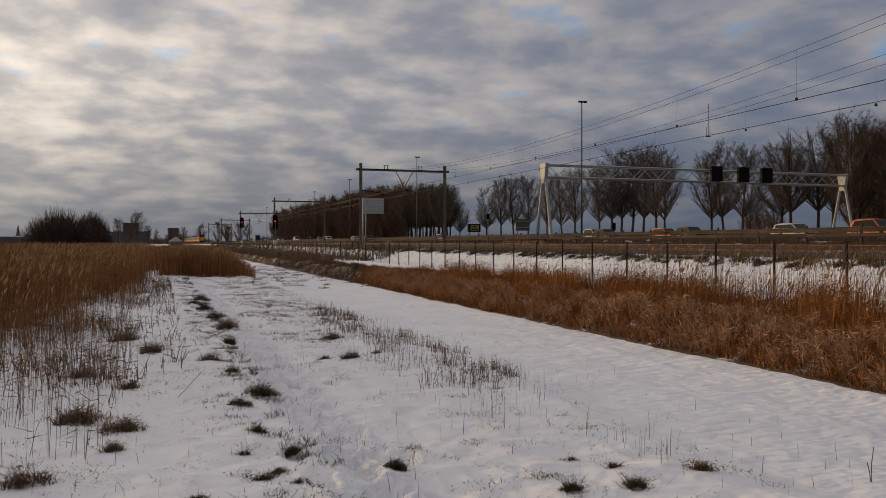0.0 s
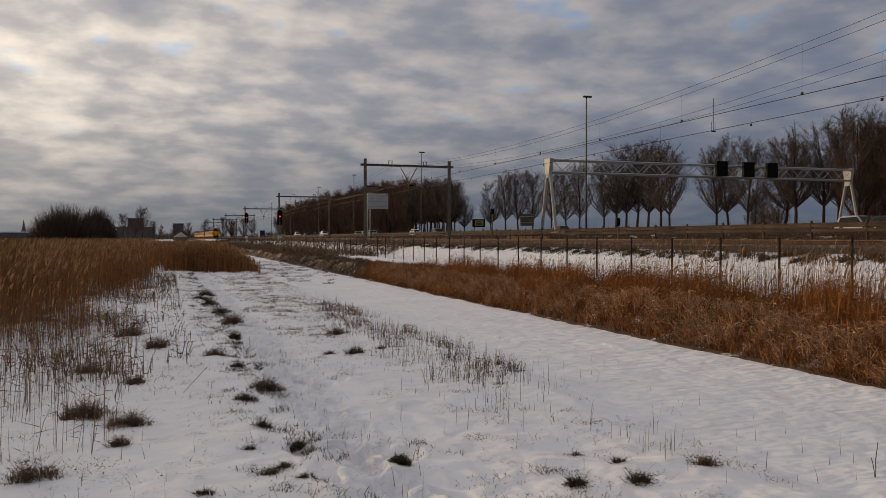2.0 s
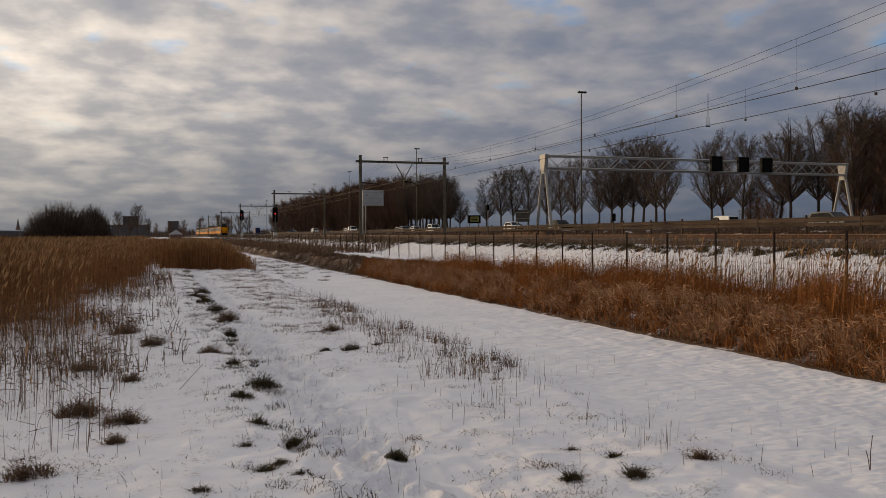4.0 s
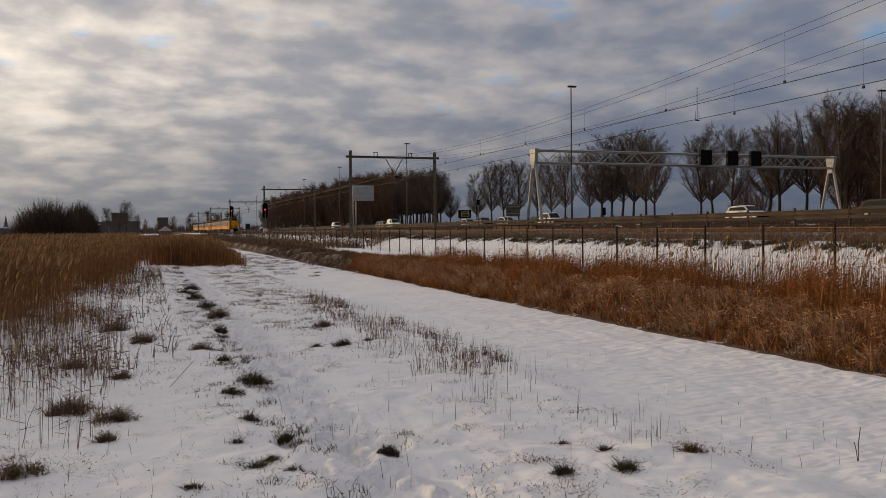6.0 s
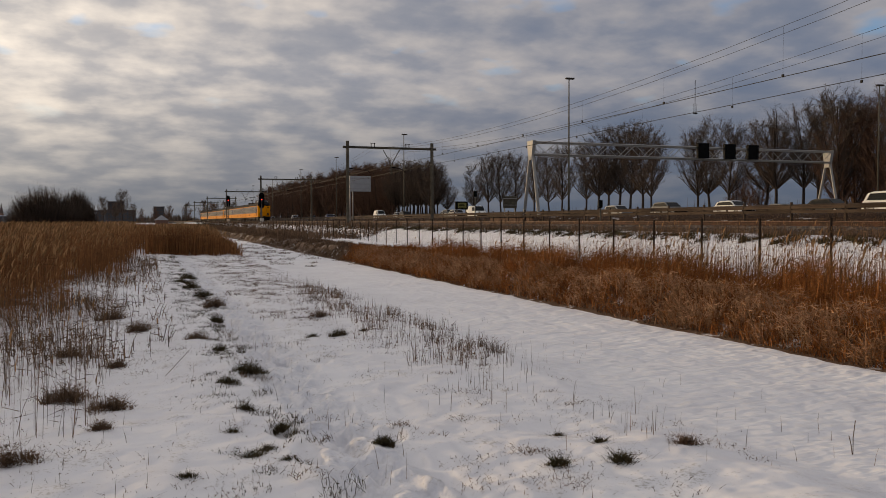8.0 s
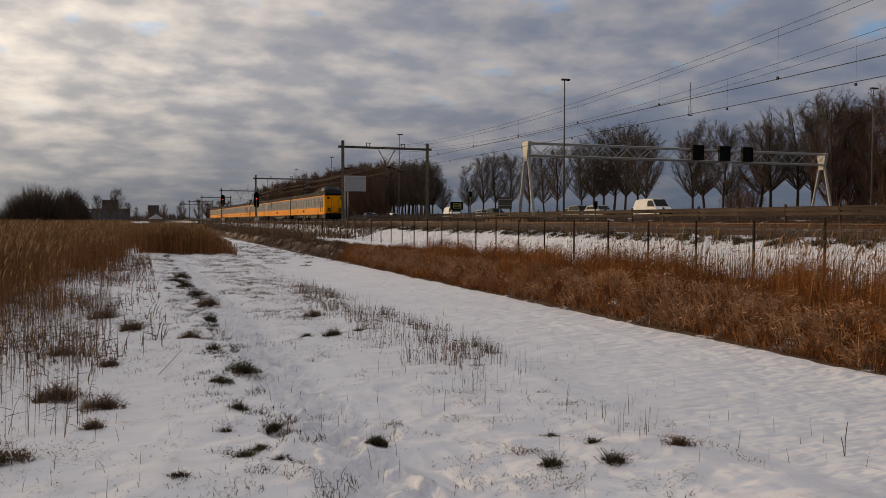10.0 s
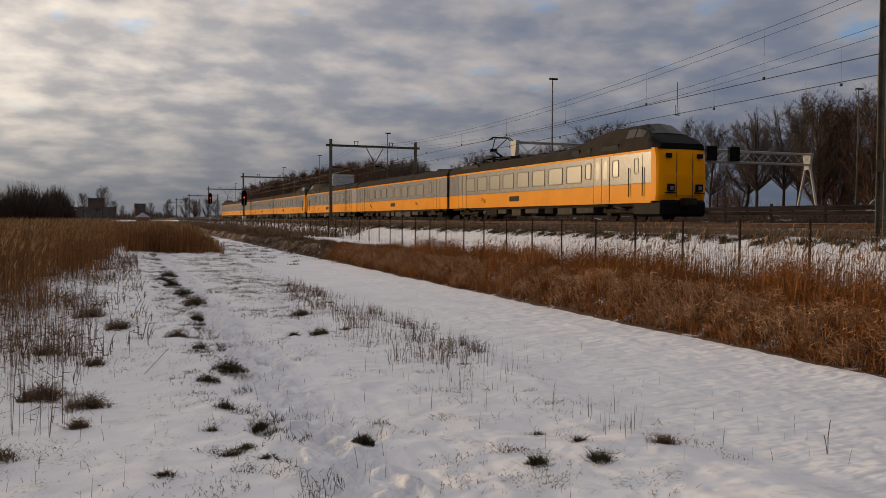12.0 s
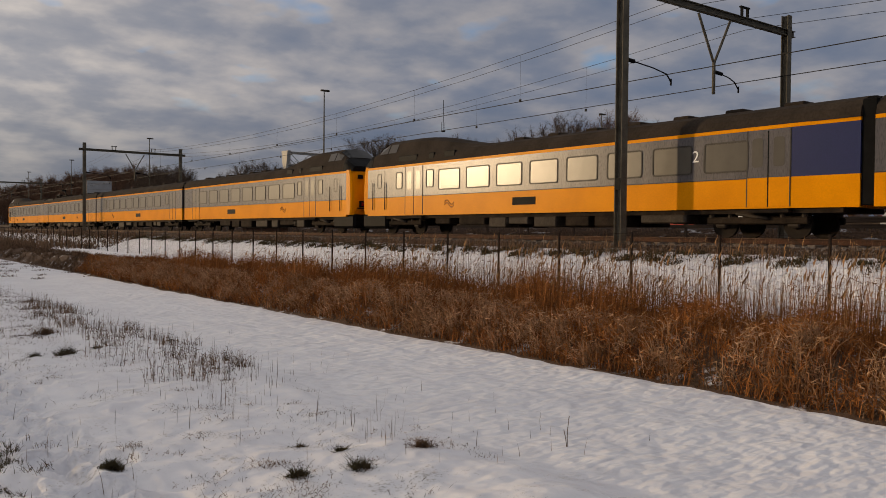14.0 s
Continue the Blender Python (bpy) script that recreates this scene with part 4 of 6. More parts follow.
            for a, b in ((3.4, 5.0), (6.0, 6.4), (7.2, 8.0)):
                y0, y1 = Y(a, b)
                bm = bmesh.new()
                add_box(bm, s * 1.30 - 0.07, s * 1.30 + 0.07, y0, y1, 3.62, 3.92, 0.02)
                part("louvre", bm, M_black, e)
    for s in (-1, 1):
        if cab:
            side_window(e, s, *Y(3.24, 3.82), 2.25, 3.12)
            side_door(e, s, *Y(4.10, 5.55))
            side_window(e, s, *Y(5.85, 6.45), 2.25, 3.12)
            y0, y1 = Y(1.25, 2.2)
            bm = bmesh.new()
            add_box(bm, s * 1.415 - 0.008, s * 1.415 + 0.008, y0, y1, 1.89, 3.25)
            cabdoor = part("cab_door", bm, M_grey, e)
            side_window(cabdoor, s, y0 + 0.28, y1 - 0.28, 2.35, 3.1, 0.08, "door_pane")
            for yy in (y0 - 0.1, y1 + 0.1):
                tube("handrail", (s * 1.47, yy, 1.25), (s * 1.47, yy, 2.65), 0.025, M_black, cabdoor)
            for k in range(8):
                side_window(e, s, *Y(6.84 + 2.08 * k, 8.47 + 2.08 * k), 2.10, 3.08)
            if inner_door:
                side_door(e, s, *Y(23.0, 24.4))
        else:
            side_door(e, s, 1.5, 2.95)
            side_door(e, s, L - 2.95, L - 1.5)
            side_window(e, s, 3.35, 4.0, 2.25, 3.12)
            side_window(e, s, L - 4.0, L - 3.35, 2.25, 3.12)
            for k in range(8):
                side_window(e, s, *Y(4.9 + 2.08 * k, 6.53 + 2.08 * k), 2.10, 3.08)
        x = s * 1.41
        for v in vent:
            y0, y1 = Y(v, v + 1.4)
            box("vent_grille", min(x, x + s * 0.008), max(x, x + s * 0.008), y0, y1, 1.28, 1.6, M_black, e)
        for v in logo:
            y0, y1 = Y(v, v + 0.8)
            yc, emblem = (y0 + y1) / 2, bmesh.new()
            for a in (-1, 1):
                wavy = [(x, yc + 0.36 * t / 4, 1.445 + a * 0.06 + 0.11 * math.sin(math.pi * t / 4)) for t in range(-4, 5)]
                for p, q in zip(wavy, wavy[1:]):
                    add_tube(emblem, p, q, 0.022, n=4)
            part("emblem", emblem, M_maroon, e, "plain maroon emblem")
    # class figure beside a window
    if blue:
        cu = bpy.data.curves.new("class_figure", "FONT")
        cu.body, cu.size, cu.extrude = "2", 0.55, 0.004
        cu.materials.append(M_white)
        ob = new("class_figure", cu)
        y0, y1 = Y(20.95, 21.4)
        ob.parent, ob.matrix_basis = e, pose(-1.42, y1, 2.5, 90, 0, -90)
        tagged(ob, "white class figure")
    # underframe and equipment
    y0, y1 = (0.5, L - 0.5)
    box("underframe", -1.25, 1.25, y0, y1, 0.78, 0.935, M_under, e)
    bogie(e, 3.35)
    bogie(e, L - 3.35)
    y = 5.8
    while y < L - 7.4:
        w = r.uniform(0.7, 2.0)
        zb = r.uniform(0.32, 0.5)
        for s in (-1, 1):
            bm = bmesh.new()
            add_box(bm, min(s * 0.5, s * 1.28), max(s * 0.5, s * 1.28), y, y + w, zb, 0.79, 0.04)
            part("equipment_box", bm, M_box if r.random() < 0.55 else M_under, e)
        if r.random() < 0.4:
            tube("air_tank", (-1.1, y + w + 0.05, 0.6), (-1.1, y + w + 0.65, 0.6), 0.17, M_box, e, 12)
        y += w + r.uniform(0.15, 0.8)
    # bellows to the next carriage
    if cab != "rear":
        box("gangway_bellows", -1.30, 1.30, L, L + 0.42, 0.98, 3.95, M_rubber, e, 0.03)
    if panto:
        yc = 20.4
        p = part("pantograph", (lambda bm: (add_box(bm, -0.9, 0.9, yc - 0.9, yc - 0.78, 4.36, 4.46), add_box(bm, -0.9, 0.9, yc + 0.78, yc + 0.9, 4.36, 4.46),
                 add_box(bm, -0.9, -0.78, yc - 0.9, yc + 0.9, 4.36, 4.46), add_box(bm, 0.78, 0.9, yc - 0.9, yc + 0.9, 4.36, 4.46), bm)[-1])(bmesh.new()), M_black, e)
        for x in (-0.8, 0.8):
            for y in (yc - 0.8, yc + 0.8):
                tube("insulator", (x, y, 4.05), (x, y, 4.38), 0.09, M_under, p)
        tube("lower_arm", (0, yc - 0.6, 4.45), (0, yc + 0.95, 5.05), 0.07, M_black, p)
        for s in (-1, 1):
            tube("upper_arm", (0.1 * s, yc + 0.95, 5.05), (0.45 * s, yc - 0.25, 5.75), 0.035, M_black, p, 6)
        tube("knee", (-0.25, yc + 0.95, 5.05), (0.25, yc + 0.95, 5.05), 0.12, M_black, p)
        for dy in (-0.4, -0.1):
            bm = bmesh.new()
            pts = [(-0.85, 5.66), (-0.6, 5.84), (0.6, 5.84), (0.85, 5.66)]
            for (xa, za), (xb, zb) in zip(pts, pts[1:]):
                add_tube(bm, (xa, yc + dy, za), (xb, yc + dy, zb), 0.035, n=6)
            part("collector_strip", bm, M_black, p)
        bm = bmesh.new()
        add_box(bm, -0.6, 0.6, 17.3, 19.2, 4.22, 4.36, 0.03)
        for y in (17.4, 19.0, 22.6, 24.6):
            add_tube(bm, (0, y, 4.1), (0, y, 4.42), 0.1, n=8)
        add_tube(bm, (0, 21.4, 4.42), (0, 25.8, 4.42), 0.03, n=6)
        part("roof_equipment", bm, M_under, e)
        box("roof_grille", -1.30, -1.12, 21.2, 24.2, 3.72, 3.98, M_black, e)
    return e


TRAIN = [carriage("front", "", True, 0, (20.5 - 1.0,), (14.4,)), carriage("", "", False, 1, (5.0, 19.0), (12.0,)), carriage("rear", "blue", False, 2),
         carriage("front", "", False, 4, (8.0,), (16.0,)), carriage("", "", False, 3, (6.0,), (14.0,)), carriage("", "", True, 5, (18.0,), (11.0,)), carriage("rear", "", False, 6)]
TRAIN_AT = [PITCH * i + (0.75 if i > 2 else 0) for i in range(7)]

# ---------------------------------------------------------------- reeds and grass


def stalk_mesh(name, x, y, h, w, mat, seed, lean=0.16, plume=0.5, wind=(0.10, -0.05), leaves=1, tassel=1.0):
    """Dead stalks with leaves and feathery heads, as one mesh."""
    r = np.random.default_rng(seed)
    n = len(x)
    z = height(x, y) - 0.03
    a = r.uniform(0, 2 * np.pi, n)
    ln = np.abs(r.normal(0, lean, n)) * h
    b = r.uniform(0, 2 * np.pi, n)
    tx, ty = x + ln * np.cos(b) + wind[0] * h, y + ln * np.sin(b) + wind[1] * h
    mx, my = x + (tx - x) * 0.38, y + (ty - y) * 0.38
    dx, dy = np.cos(a) * w / 2, np.sin(a) * w / 2
    V = [np.stack([x - dx, y - dy, z], -1), np.stack([x + dx, y + dy, z], -1),
         np.stack([mx - dx * 0.8, my - dy * 0.8, z + 0.55 * h], -1), np.stack([mx + dx * 0.8, my + dy * 0.8, z + 0.55 * h], -1), np.stack([tx, ty, z + h], -1)]
    verts = np.stack(V, 1).reshape(-1, 3)
    base = np.arange(n) * 5
    faces = [(int(i), int(i) + 1, int(i) + 3, int(i) + 2) for i in base] + [(int(i) + 2, int(i) + 3, int(i) + 4) for i in base]
    allv = [verts]
    count = len(verts)
    for k in range(leaves):
        u = r.uniform(0.25, 0.85, n)
        px, py, pz = x + (tx - x) * u * u, y + (ty - y) * u * u, z + h * u
        c = r.uniform(0, 2 * np.pi, n)
        ll = r.uniform(0.15, 0.35, n) * np.minimum(h, 1.4)
        dr = r.uniform(-0.5, 0.7, n) * ll
        lw = w * 0.6
        v = np.stack([np.stack([px, py, pz - lw], -1), np.stack([px, py, pz + lw], -1), np.stack([px + ll * np.cos(c), py + ll * np.sin(c), pz + dr], -1)], 1).reshape(-1, 3)
        allv.append(v)
        faces += [(count + 3 * i, count + 3 * i + 1, count + 3 * i + 2) for i in range(n)]
        count += len(v)
    pick = np.nonzero(r.random(n) < plume)[0]
    if len(pick):
        m = len(pick)
        c = r.uniform(0, 2 * np.pi, m)
        pw = r.uniform(0.005, 0.013, m) * tassel
        ph = r.uniform(0.09, 0.18, m) * (0.6 + 0.4 * tassel)
        px, py, pz = tx[pick], ty[pick], (z + h)[pick]
        ex, ey = np.cos(c) * pw, np.sin(c) * pw
        v = np.stack([np.stack([px, py, pz - ph * 0.5], -1), np.stack([px + ex, py + ey, pz], -1), np.stack([px + wind[0] * 0.8, py + wind[1], pz + ph * 0.5], -1), np.stack([px - ex, py - ey, pz - 0.02], -1)], 1).reshape(-1, 3)
        allv.append(v)
        faces += [(count + 4 * i, count + 4 * i + 1, count + 4 * i + 2, count + 4 * i + 3) for i in range(m)]
    idx = np.zeros(len(faces), int)
    if len(pick):
        idx[-len(pick):] = 1
    return mesh_from(name, np.concatenate(allv).tolist(), faces, [mat, M_plume], idx.tolist())


def scatter(seed, n, x0, x1, y0, y1, clump=0.0, near=1.0):
    r = np.random.default_rng(seed)
    x = r.uniform(x0, x1, n)
    y = y0 + (y1 - y0) * r.random(n) ** near
    if clump:
        keep = np.sin(1.7 * x + 0.9 * np.sin(1.3 * y)) * np.sin(1.1 * y + 0.7 * x) + 0.5 * np.sin(3.7 * x - 2.2 * y) + r.normal(0, 0.35, n) > clump
        x, y = x[keep], y[keep]
    return x, y, r


def stuff(name, me, label, category="reeds"):
    return tagged(new(name, me), label, category, kind="stuff")


def clumps(seed, n, x0, x1, y0, y1, blades, rmin, rmax, near=1.2):
    """Points in small round clumps."""
    r = np.random.default_rng(seed)
    cx, cy = r.uniform(x0, x1, n), y0 + (y1 - y0) * r.random(n) ** near
    rad = r.uniform(rmin, rmax, n)
    k = r.integers(blades // 3, blades * 2, n)
    i = np.repeat(np.arange(n), k)
    a, q = r.uniform(0, 2 * np.pi, len(i)), np.sqrt(r.random(len(i)))
    return cx[i] + rad[i] * q * np.cos(a) * 1.3, cy[i] + rad[i] * q * np.sin(a), r


def right_bank():
    # low rust-brown mat along the ditch edge
    x, y, r = scatter(11, 50000, DITCH_R + 0.12, 10.1, -3.0, 34.0, -0.75, 0.95)
    h = (0.13 + 0.29 * smoothstep(DITCH_R + 0.1, 9.4, x)) * (0.8 + 0.45 * wave(0.9 * x, 0.9 * y)).clip(0.35, 1.7) * r.uniform(0.6, 1.35, len(x)) * (1 - 0.5 * smoothstep(27, 34, y))
    stuff("reed_mat", stalk_mesh("reed_mat", x, y, h, 0.007, M_reed, 12, 0.32, 0.0, (0.05, -0.1), 2), "rust-brown matted dead reed along the frozen ditch")
    x, y, r = scatter(13, 17000, 8.4, 10.4, -3.0, 32.0, -0.25, 0.95)
    keep = (y > 11) | (r.random(len(x)) < 0.45)
    x, y = x[keep], y[keep]
    h = 0.50 * r.uniform(0.6, 1.35, len(x)) * (0.95 + 0.3 * wave(0.7 * x + 2, 0.6 * y)).clip(0.5, 1.5) * (1 - 0.45 * smoothstep(26, 33, y))
    stuff("reed_stand", stalk_mesh("reed_stand", x, y, h, 0.008, M_reed, 14, 0.12, 0.10, (0.04, -0.06), 1), "upright brown dead reeds on the ditch bank")
    x, y, r = scatter(15, 5200, 9.2, 12.0, -3.0, 20.0, 0.0, 0.85)
    h = 0.98 * r.uniform(0.6, 1.3, len(x)) * (1 - 0.4 * smoothstep(10, 24, y))
    stuff("tall_reeds", stalk_mesh("tall_reeds", x, y, h, 0.0055, M_reed_pale, 16, 0.06, 0.10, (0.02, -0.02), 0), "tall pale feathery reeds before the railway fence")
    x, y, r = scatter(21, 30000, DITCH_R - 0.04, 8.7, -3.0, 34.0, -1.1, 0.95)
    stuff("edge_reeds", stalk_mesh("edge_reeds", x, y, r.uniform(0.10, 0.34, len(x)), 0.011, M_reed, 22, 0.5, 0.0, (-0.1, -0.1), 1), "rust-brown broken reeds overhanging the ditch edge")
    # far bank, low and ragged
    x, y, r = scatter(17, 26000, DITCH_R + 0.05, 9.6, 30.0, 130.0, -0.1, 1.4)
    stuff("bank_grass", stalk_mesh("bank_grass", x, y, r.uniform(0.05, 0.2, len(x)), 0.022, M_weed, 18, 0.6, 0.0, (0, 0), 1), "ragged brown grass on the far snowy bank", "grass")
    x, y, r = scatter(23, 5200, 8.8, 12.4, -4.0, 14.0, -0.1, 0.9)
    stuff("brown_reeds", stalk_mesh("brown_reeds", x, y, r.uniform(0.45, 1.15, len(x)), 0.006, M_reed_dull, 24, 0.10, 0.25, (0.03, -0.03), 1, 1.4), "thin brown reeds thickening towards the railway fence")
    x, y, r = scatter(25, 26000, 8.6, 21.4, 66.0, 300.0, -0.35, 1.3)
    stuff("far_bank_weeds", stalk_mesh("far_bank_weeds", x + np.array([bend(v) for v in y]), y, r.uniform(0.2, 0.75, len(x)), 0.05, M_weed, 26, 0.35, 0.0, (0, 0), 1), "dark dry weeds covering the far railway slope", "weeds")
    x, y, r = clumps(27, 230, 7.9, 10.6, 28.0, 75.0, 36, 0.12, 0.4, 1.1)
    stuff("bank_tussocks", stalk_mesh("bank_tussocks", x, y, r.uniform(0.06, 0.28, len(x)), 0.02, M_weed, 28, 0.7, 0.0, (0, 0), 1), "brown tussocks breaking the snow on the ditch bank", "grass")
    x, y, r = clumps(29, 210, 2.4, 7.6, 30.0, 72.0, 26, 0.1, 0.4, 1.0)
    stuff("ice_edge_grass", stalk_mesh("ice_edge_grass", x, y, r.uniform(0.03, 0.13, len(x)), 0.016, M_weed, 30, 0.9, 0.0, (0, 0), 1), "flat brown grass where the frozen ditch ends", "grass")
    x, y, r = scatter(19, 3500, DITCH_R - 0.06, DITCH_R + 0.35, -3.0, 40.0)
    stuff("edge_grass", stalk_mesh("edge_grass", x, y, r.uniform(0.08, 0.2, len(x)), 0.016, M_weed, 20, 0.9, 0.0, (-0.2, 0), 1), "dark wet grass at the ditch edge", "grass")


def left_reeds():
    def edge(y):
        return -1.7 + 0.5 * np.sin(0.55 * y) + 0.8 * smoothstep(16, 30, y)
    x, y, r = scatter(31, 165000, -34, 0.6, 12.5, 80.0, -1.3, 1.25)
    front = 13.2 + 0.9 * np.sin(0.9 * x) + 0.35 * np.maximum(x + 5, 0) ** 1.2
    keep = (x < edge(y)) & (y > front) & (x > -0.75 * y - 2)
    x, y = x[keep], y[keep]
    h = 1.42 * r.uniform(0.62, 1.12, len(x)) * (0.75 + 0.25 * smoothstep(0, 3, y - front[keep]))
    w = 0.0058 + 0.00030 * np.maximum(y - 12, 0)
    stuff("reed_bed", stalk_mesh("reed_bed", x, y, h, w, M_reed_dull, 32, 0.10, 0.6, (0.06, -0.03), 1, 1.5), "dense golden-brown reed bed beside the footpath")
    x, y, r = scatter(33, 26000, -1.2, 4.6, 39.0, 68.0, -1.2)
    keep = (x < 4.4 - 0.04 * (y - 39)) & (x > 0.3 + 0.5 * np.sin(y) + r.normal(0, 0.3, len(x))) & (y > 39.5 + 0.8 * np.sin(1.9 * x))
    x, y = x[keep], y[keep]
    stuff("reed_patch", stalk_mesh("reed_patch", x, y, 1.25 * r.uniform(0.65, 1.15, len(x)) * (1 - 0.6 * smoothstep(2.6, 4.4, x)), 0.020, M_reed_dull, 34, 0.1, 0.4, (0.05, -0.03), 1, 1.8), "pale brown reed patch where the path ends")
    x, y, r = scatter(41, 40000, -30, 4.6, 78.0, 190.0, -0.8, 1.2)
    stuff("far_reeds", stalk_mesh("far_reeds", x, y, 1.1 * r.uniform(0.6, 1.1, len(x)), 0.06, M_reed_dull, 42, 0.1, 0.3, (0.05, 0), 0), "distant brown reeds on the polder")
    # thin weeds before the reed bed
    x, y, r = scatter(35, 4600, -6.0, -0.4, 6.4, 16.5, -0.25)
    stuff("weed_stalks", stalk_mesh("weed_stalks", x, y, r.uniform(0.25, 0.9, len(x)), 0.005, M_weed, 36, 0.12, 0.1, (0.03, 0), 1), "thin dry weed stalks standing in the snow", "weeds")
    x, y, r = scatter(37, 5000, -1.9, 0.3, 9.5, 36.0, 0.35)
    stuff("brown_weeds", stalk_mesh("brown_weeds", x, y, r.uniform(0.1, 0.42, len(x)), 0.012, M_weed, 38, 0.4, 0.1, (0, 0), 2), "tangled brown weeds at the reed bed's edge", "weeds")


def snow_grass():
    # stubble line beside the ditch
    x, y, r = scatter(51, 3600, 2.0, 4.4, 4.2, 24.0, 0.1, 0.9)
    keep = np.abs(x - 3.5 - 0.25 * np.sin(0.7 * y)) < r.uniform(0.05, 1.0, len(x)) ** 1.5
    x, y = x[keep], y[keep]
    stuff("stubble", stalk_mesh("stubble", x, y, r.uniform(0.05, 0.30, len(x)), 0.005, M_weed, 52, 0.10, 0.0, (0.02, 0), 0), "thin dry stubble sticking out of the snow", "grass")
    x, y, r = clumps(71, 62, 2.9, 4.1, 8.5, 19.0, 26, 0.08, 0.3, 1.0)
    stuff("stubble_patch", stalk_mesh("stubble_patch", x, y, r.uniform(0.05, 0.26, len(x)), 0.006, M_weed, 72, 0.3, 0.0, (0.03, 0), 1), "brown dry stubble patch standing in the snow", "grass")
    x, y, r = clumps(73, 190, 1.9, 3.7, 13.0, 34.0, 30, 0.1, 0.38, 1.0)
    stuff("trodden_grass", stalk_mesh("trodden_grass", x, y, r.uniform(0.035, 0.085, len(x)), 0.009, M_weed, 74, 1.0, 0.0, (0, 0), 1), "trodden brown grass showing through thin snow", "grass")
    x, y, r = scatter(53, 420, -3.0, 5.5, 4.0, 14.0)
    stuff("lone_stems", stalk_mesh("lone_stems", x, y, r.uniform(0.05, 0.19, len(x)), 0.004, M_weed, 54, 0.15, 0.0, (0, 0), 0), "scattered thin stems in the snow", "grass")
    # low flattened grass in patches along the path
    x, y, r = clumps(55, 900, -2.2, 4.0, 3.8, 40.0, 26, 0.05, 0.26)
    keep = (np.abs(x - 1.45) > 0.3) | (r.random(len(x)) < 0.15)
    x, y = x[keep], y[keep]
    stuff("flat_grass", stalk_mesh("flat_grass", x, y, r.uniform(0.03, 0.075, len(x)), 0.0045, M_weed, 56, 1.3, 0.0, (0, 0), 1), "flattened grass blades poking through thin snow", "grass")
    x, y, r = clumps(57, 230, 0.5, 1.1, 4.4, 42.0, 34, 0.04, 0.15)
    stuff("path_grass", stalk_mesh("path_grass", x, y, r.uniform(0.02, 0.08, len(x)), 0.005, M_grass, 58, 0.9, 0.0, (0, 0), 1), "dark green grass strip along the trodden path", "grass")
    # dark tussocks on the railway slope
    x, y, r = clumps(81, 520, 19.3, 20.4, -4.0, 95.0, 46, 0.10, 0.32, 1.2)
    stuff("slope_tussocks", stalk_mesh("slope_tussocks", x, y, r.uniform(0.05, 0.2, len(x)), 0.024, M_grass, 82, 0.8, 0.0, (0, 0), 1), "dark lumpy tussocks along the crest of the railway slope", "grass")
    x, y, r = scatter(61, 13000, 19.6, 22.2, -6.0, 60.0, 0.1, 1.2)
    stuff("trackside_weeds", stalk_mesh("trackside_weeds", x, y, r.uniform(0.15, 0.6, len(x)), 0.015, M_weed, 62, 0.3, 0.1, (0, 0), 1), "dry brown weeds beside the ballast", "weeds")
    x, y, r = scatter(63, 16000, 31.8, 35.4, 0.0, 160.0, -0.2, 1.3)
    x2, y2, r2 = scatter(65, 22000, 35.0, 38.4, 0.0, 170.0, -0.1, 1.3)
    stuff("embankment_grass", stalk_mesh("embankment_grass", x2, y2, r2.uniform(0.08, 0.3, len(x2)), 0.035, M_weed, 66, 0.6, 0.0, (0, 0), 1), "short brown grass on the motorway embankment", "grass")
    stuff("verge_grass", stalk_mesh("verge_grass", x, y, r.uniform(0.15, 0.5, len(x)), 0.04, M_weed, 64, 0.4, 0.0, (0, 0), 1), "brown rough grass between railway and motorway", "grass")


def frosted_clumps():
    x, y, r = clumps(91, 480, DITCH_R + 0.1, 8.5, -3.0, 32.0, 30, 0.06, 0.2, 1.0)
    stuff("frosted_leaves", stalk_mesh("frosted_leaves", x, y, r.uniform(0.12, 0.40, len(x)), 0.012, M_frost, 92, 0.8, 0.0, (-0.15, -0.1), 2), "pale frosted leaves drooping among the dead reeds")


right_bank()
frosted_clumps()
left_reeds()
snow_grass()

TUFTS = [(-0.71, 7.96, 0.34, 0), (-0.33, 7.48, 0.24, 0), (0.97, 8.66, 0.27, 1), (0.71, 8.07, 0.2, 1), (0.76, 6.99, 0.16, 1), (0.58, 6.28, 0.12, 1), (0.93, 6.24, 0.12, 1), (0.75, 5.69, 0.12, 1),
         (0.64, 5.54, 0.14, 1), (0.85, 5.33, 0.10, 1), (1.56, 5.53, 0.13, 1), (2.47, 4.63, 0.16, 1), (2.91, 4.57, 0.19, 1), (3.0, 5.01, 0.11, 1), (2.88, 5.4, 0.10, 1), (-0.87, 5.95, 0.22, 0), (-0.37, 6.64, 0.14, 0),
         (2.49, 11.17, 0.26, 1), (2.09, 10.96, 0.15, 1), (1.14, 15.8, 0.3, 0), (1.06, 17.9, 0.32, 1), (0.6, 11.36, 0.2, 0), (3.55, 4.75, 0.14, 0), (0.2, 5.1, 0.12, 1), (1.0, 13.2, 0.22, 1), (0.8, 10.2, 0.18, 1), (0.95, 20.5, 0.34, 1), (1.05, 24.0, 0.36, 1), (0.85, 22.2, 0.3, 1), (-0.9, 10.4, 0.26, 0), (-0.35, 9.6, 0.18, 0), (-0.15, 12.6, 0.3, 0), (-0.6, 14.2, 0.36, 0), (2.7, 13.6, 0.24, 0), (2.95, 11.5, 0.14, 1)]


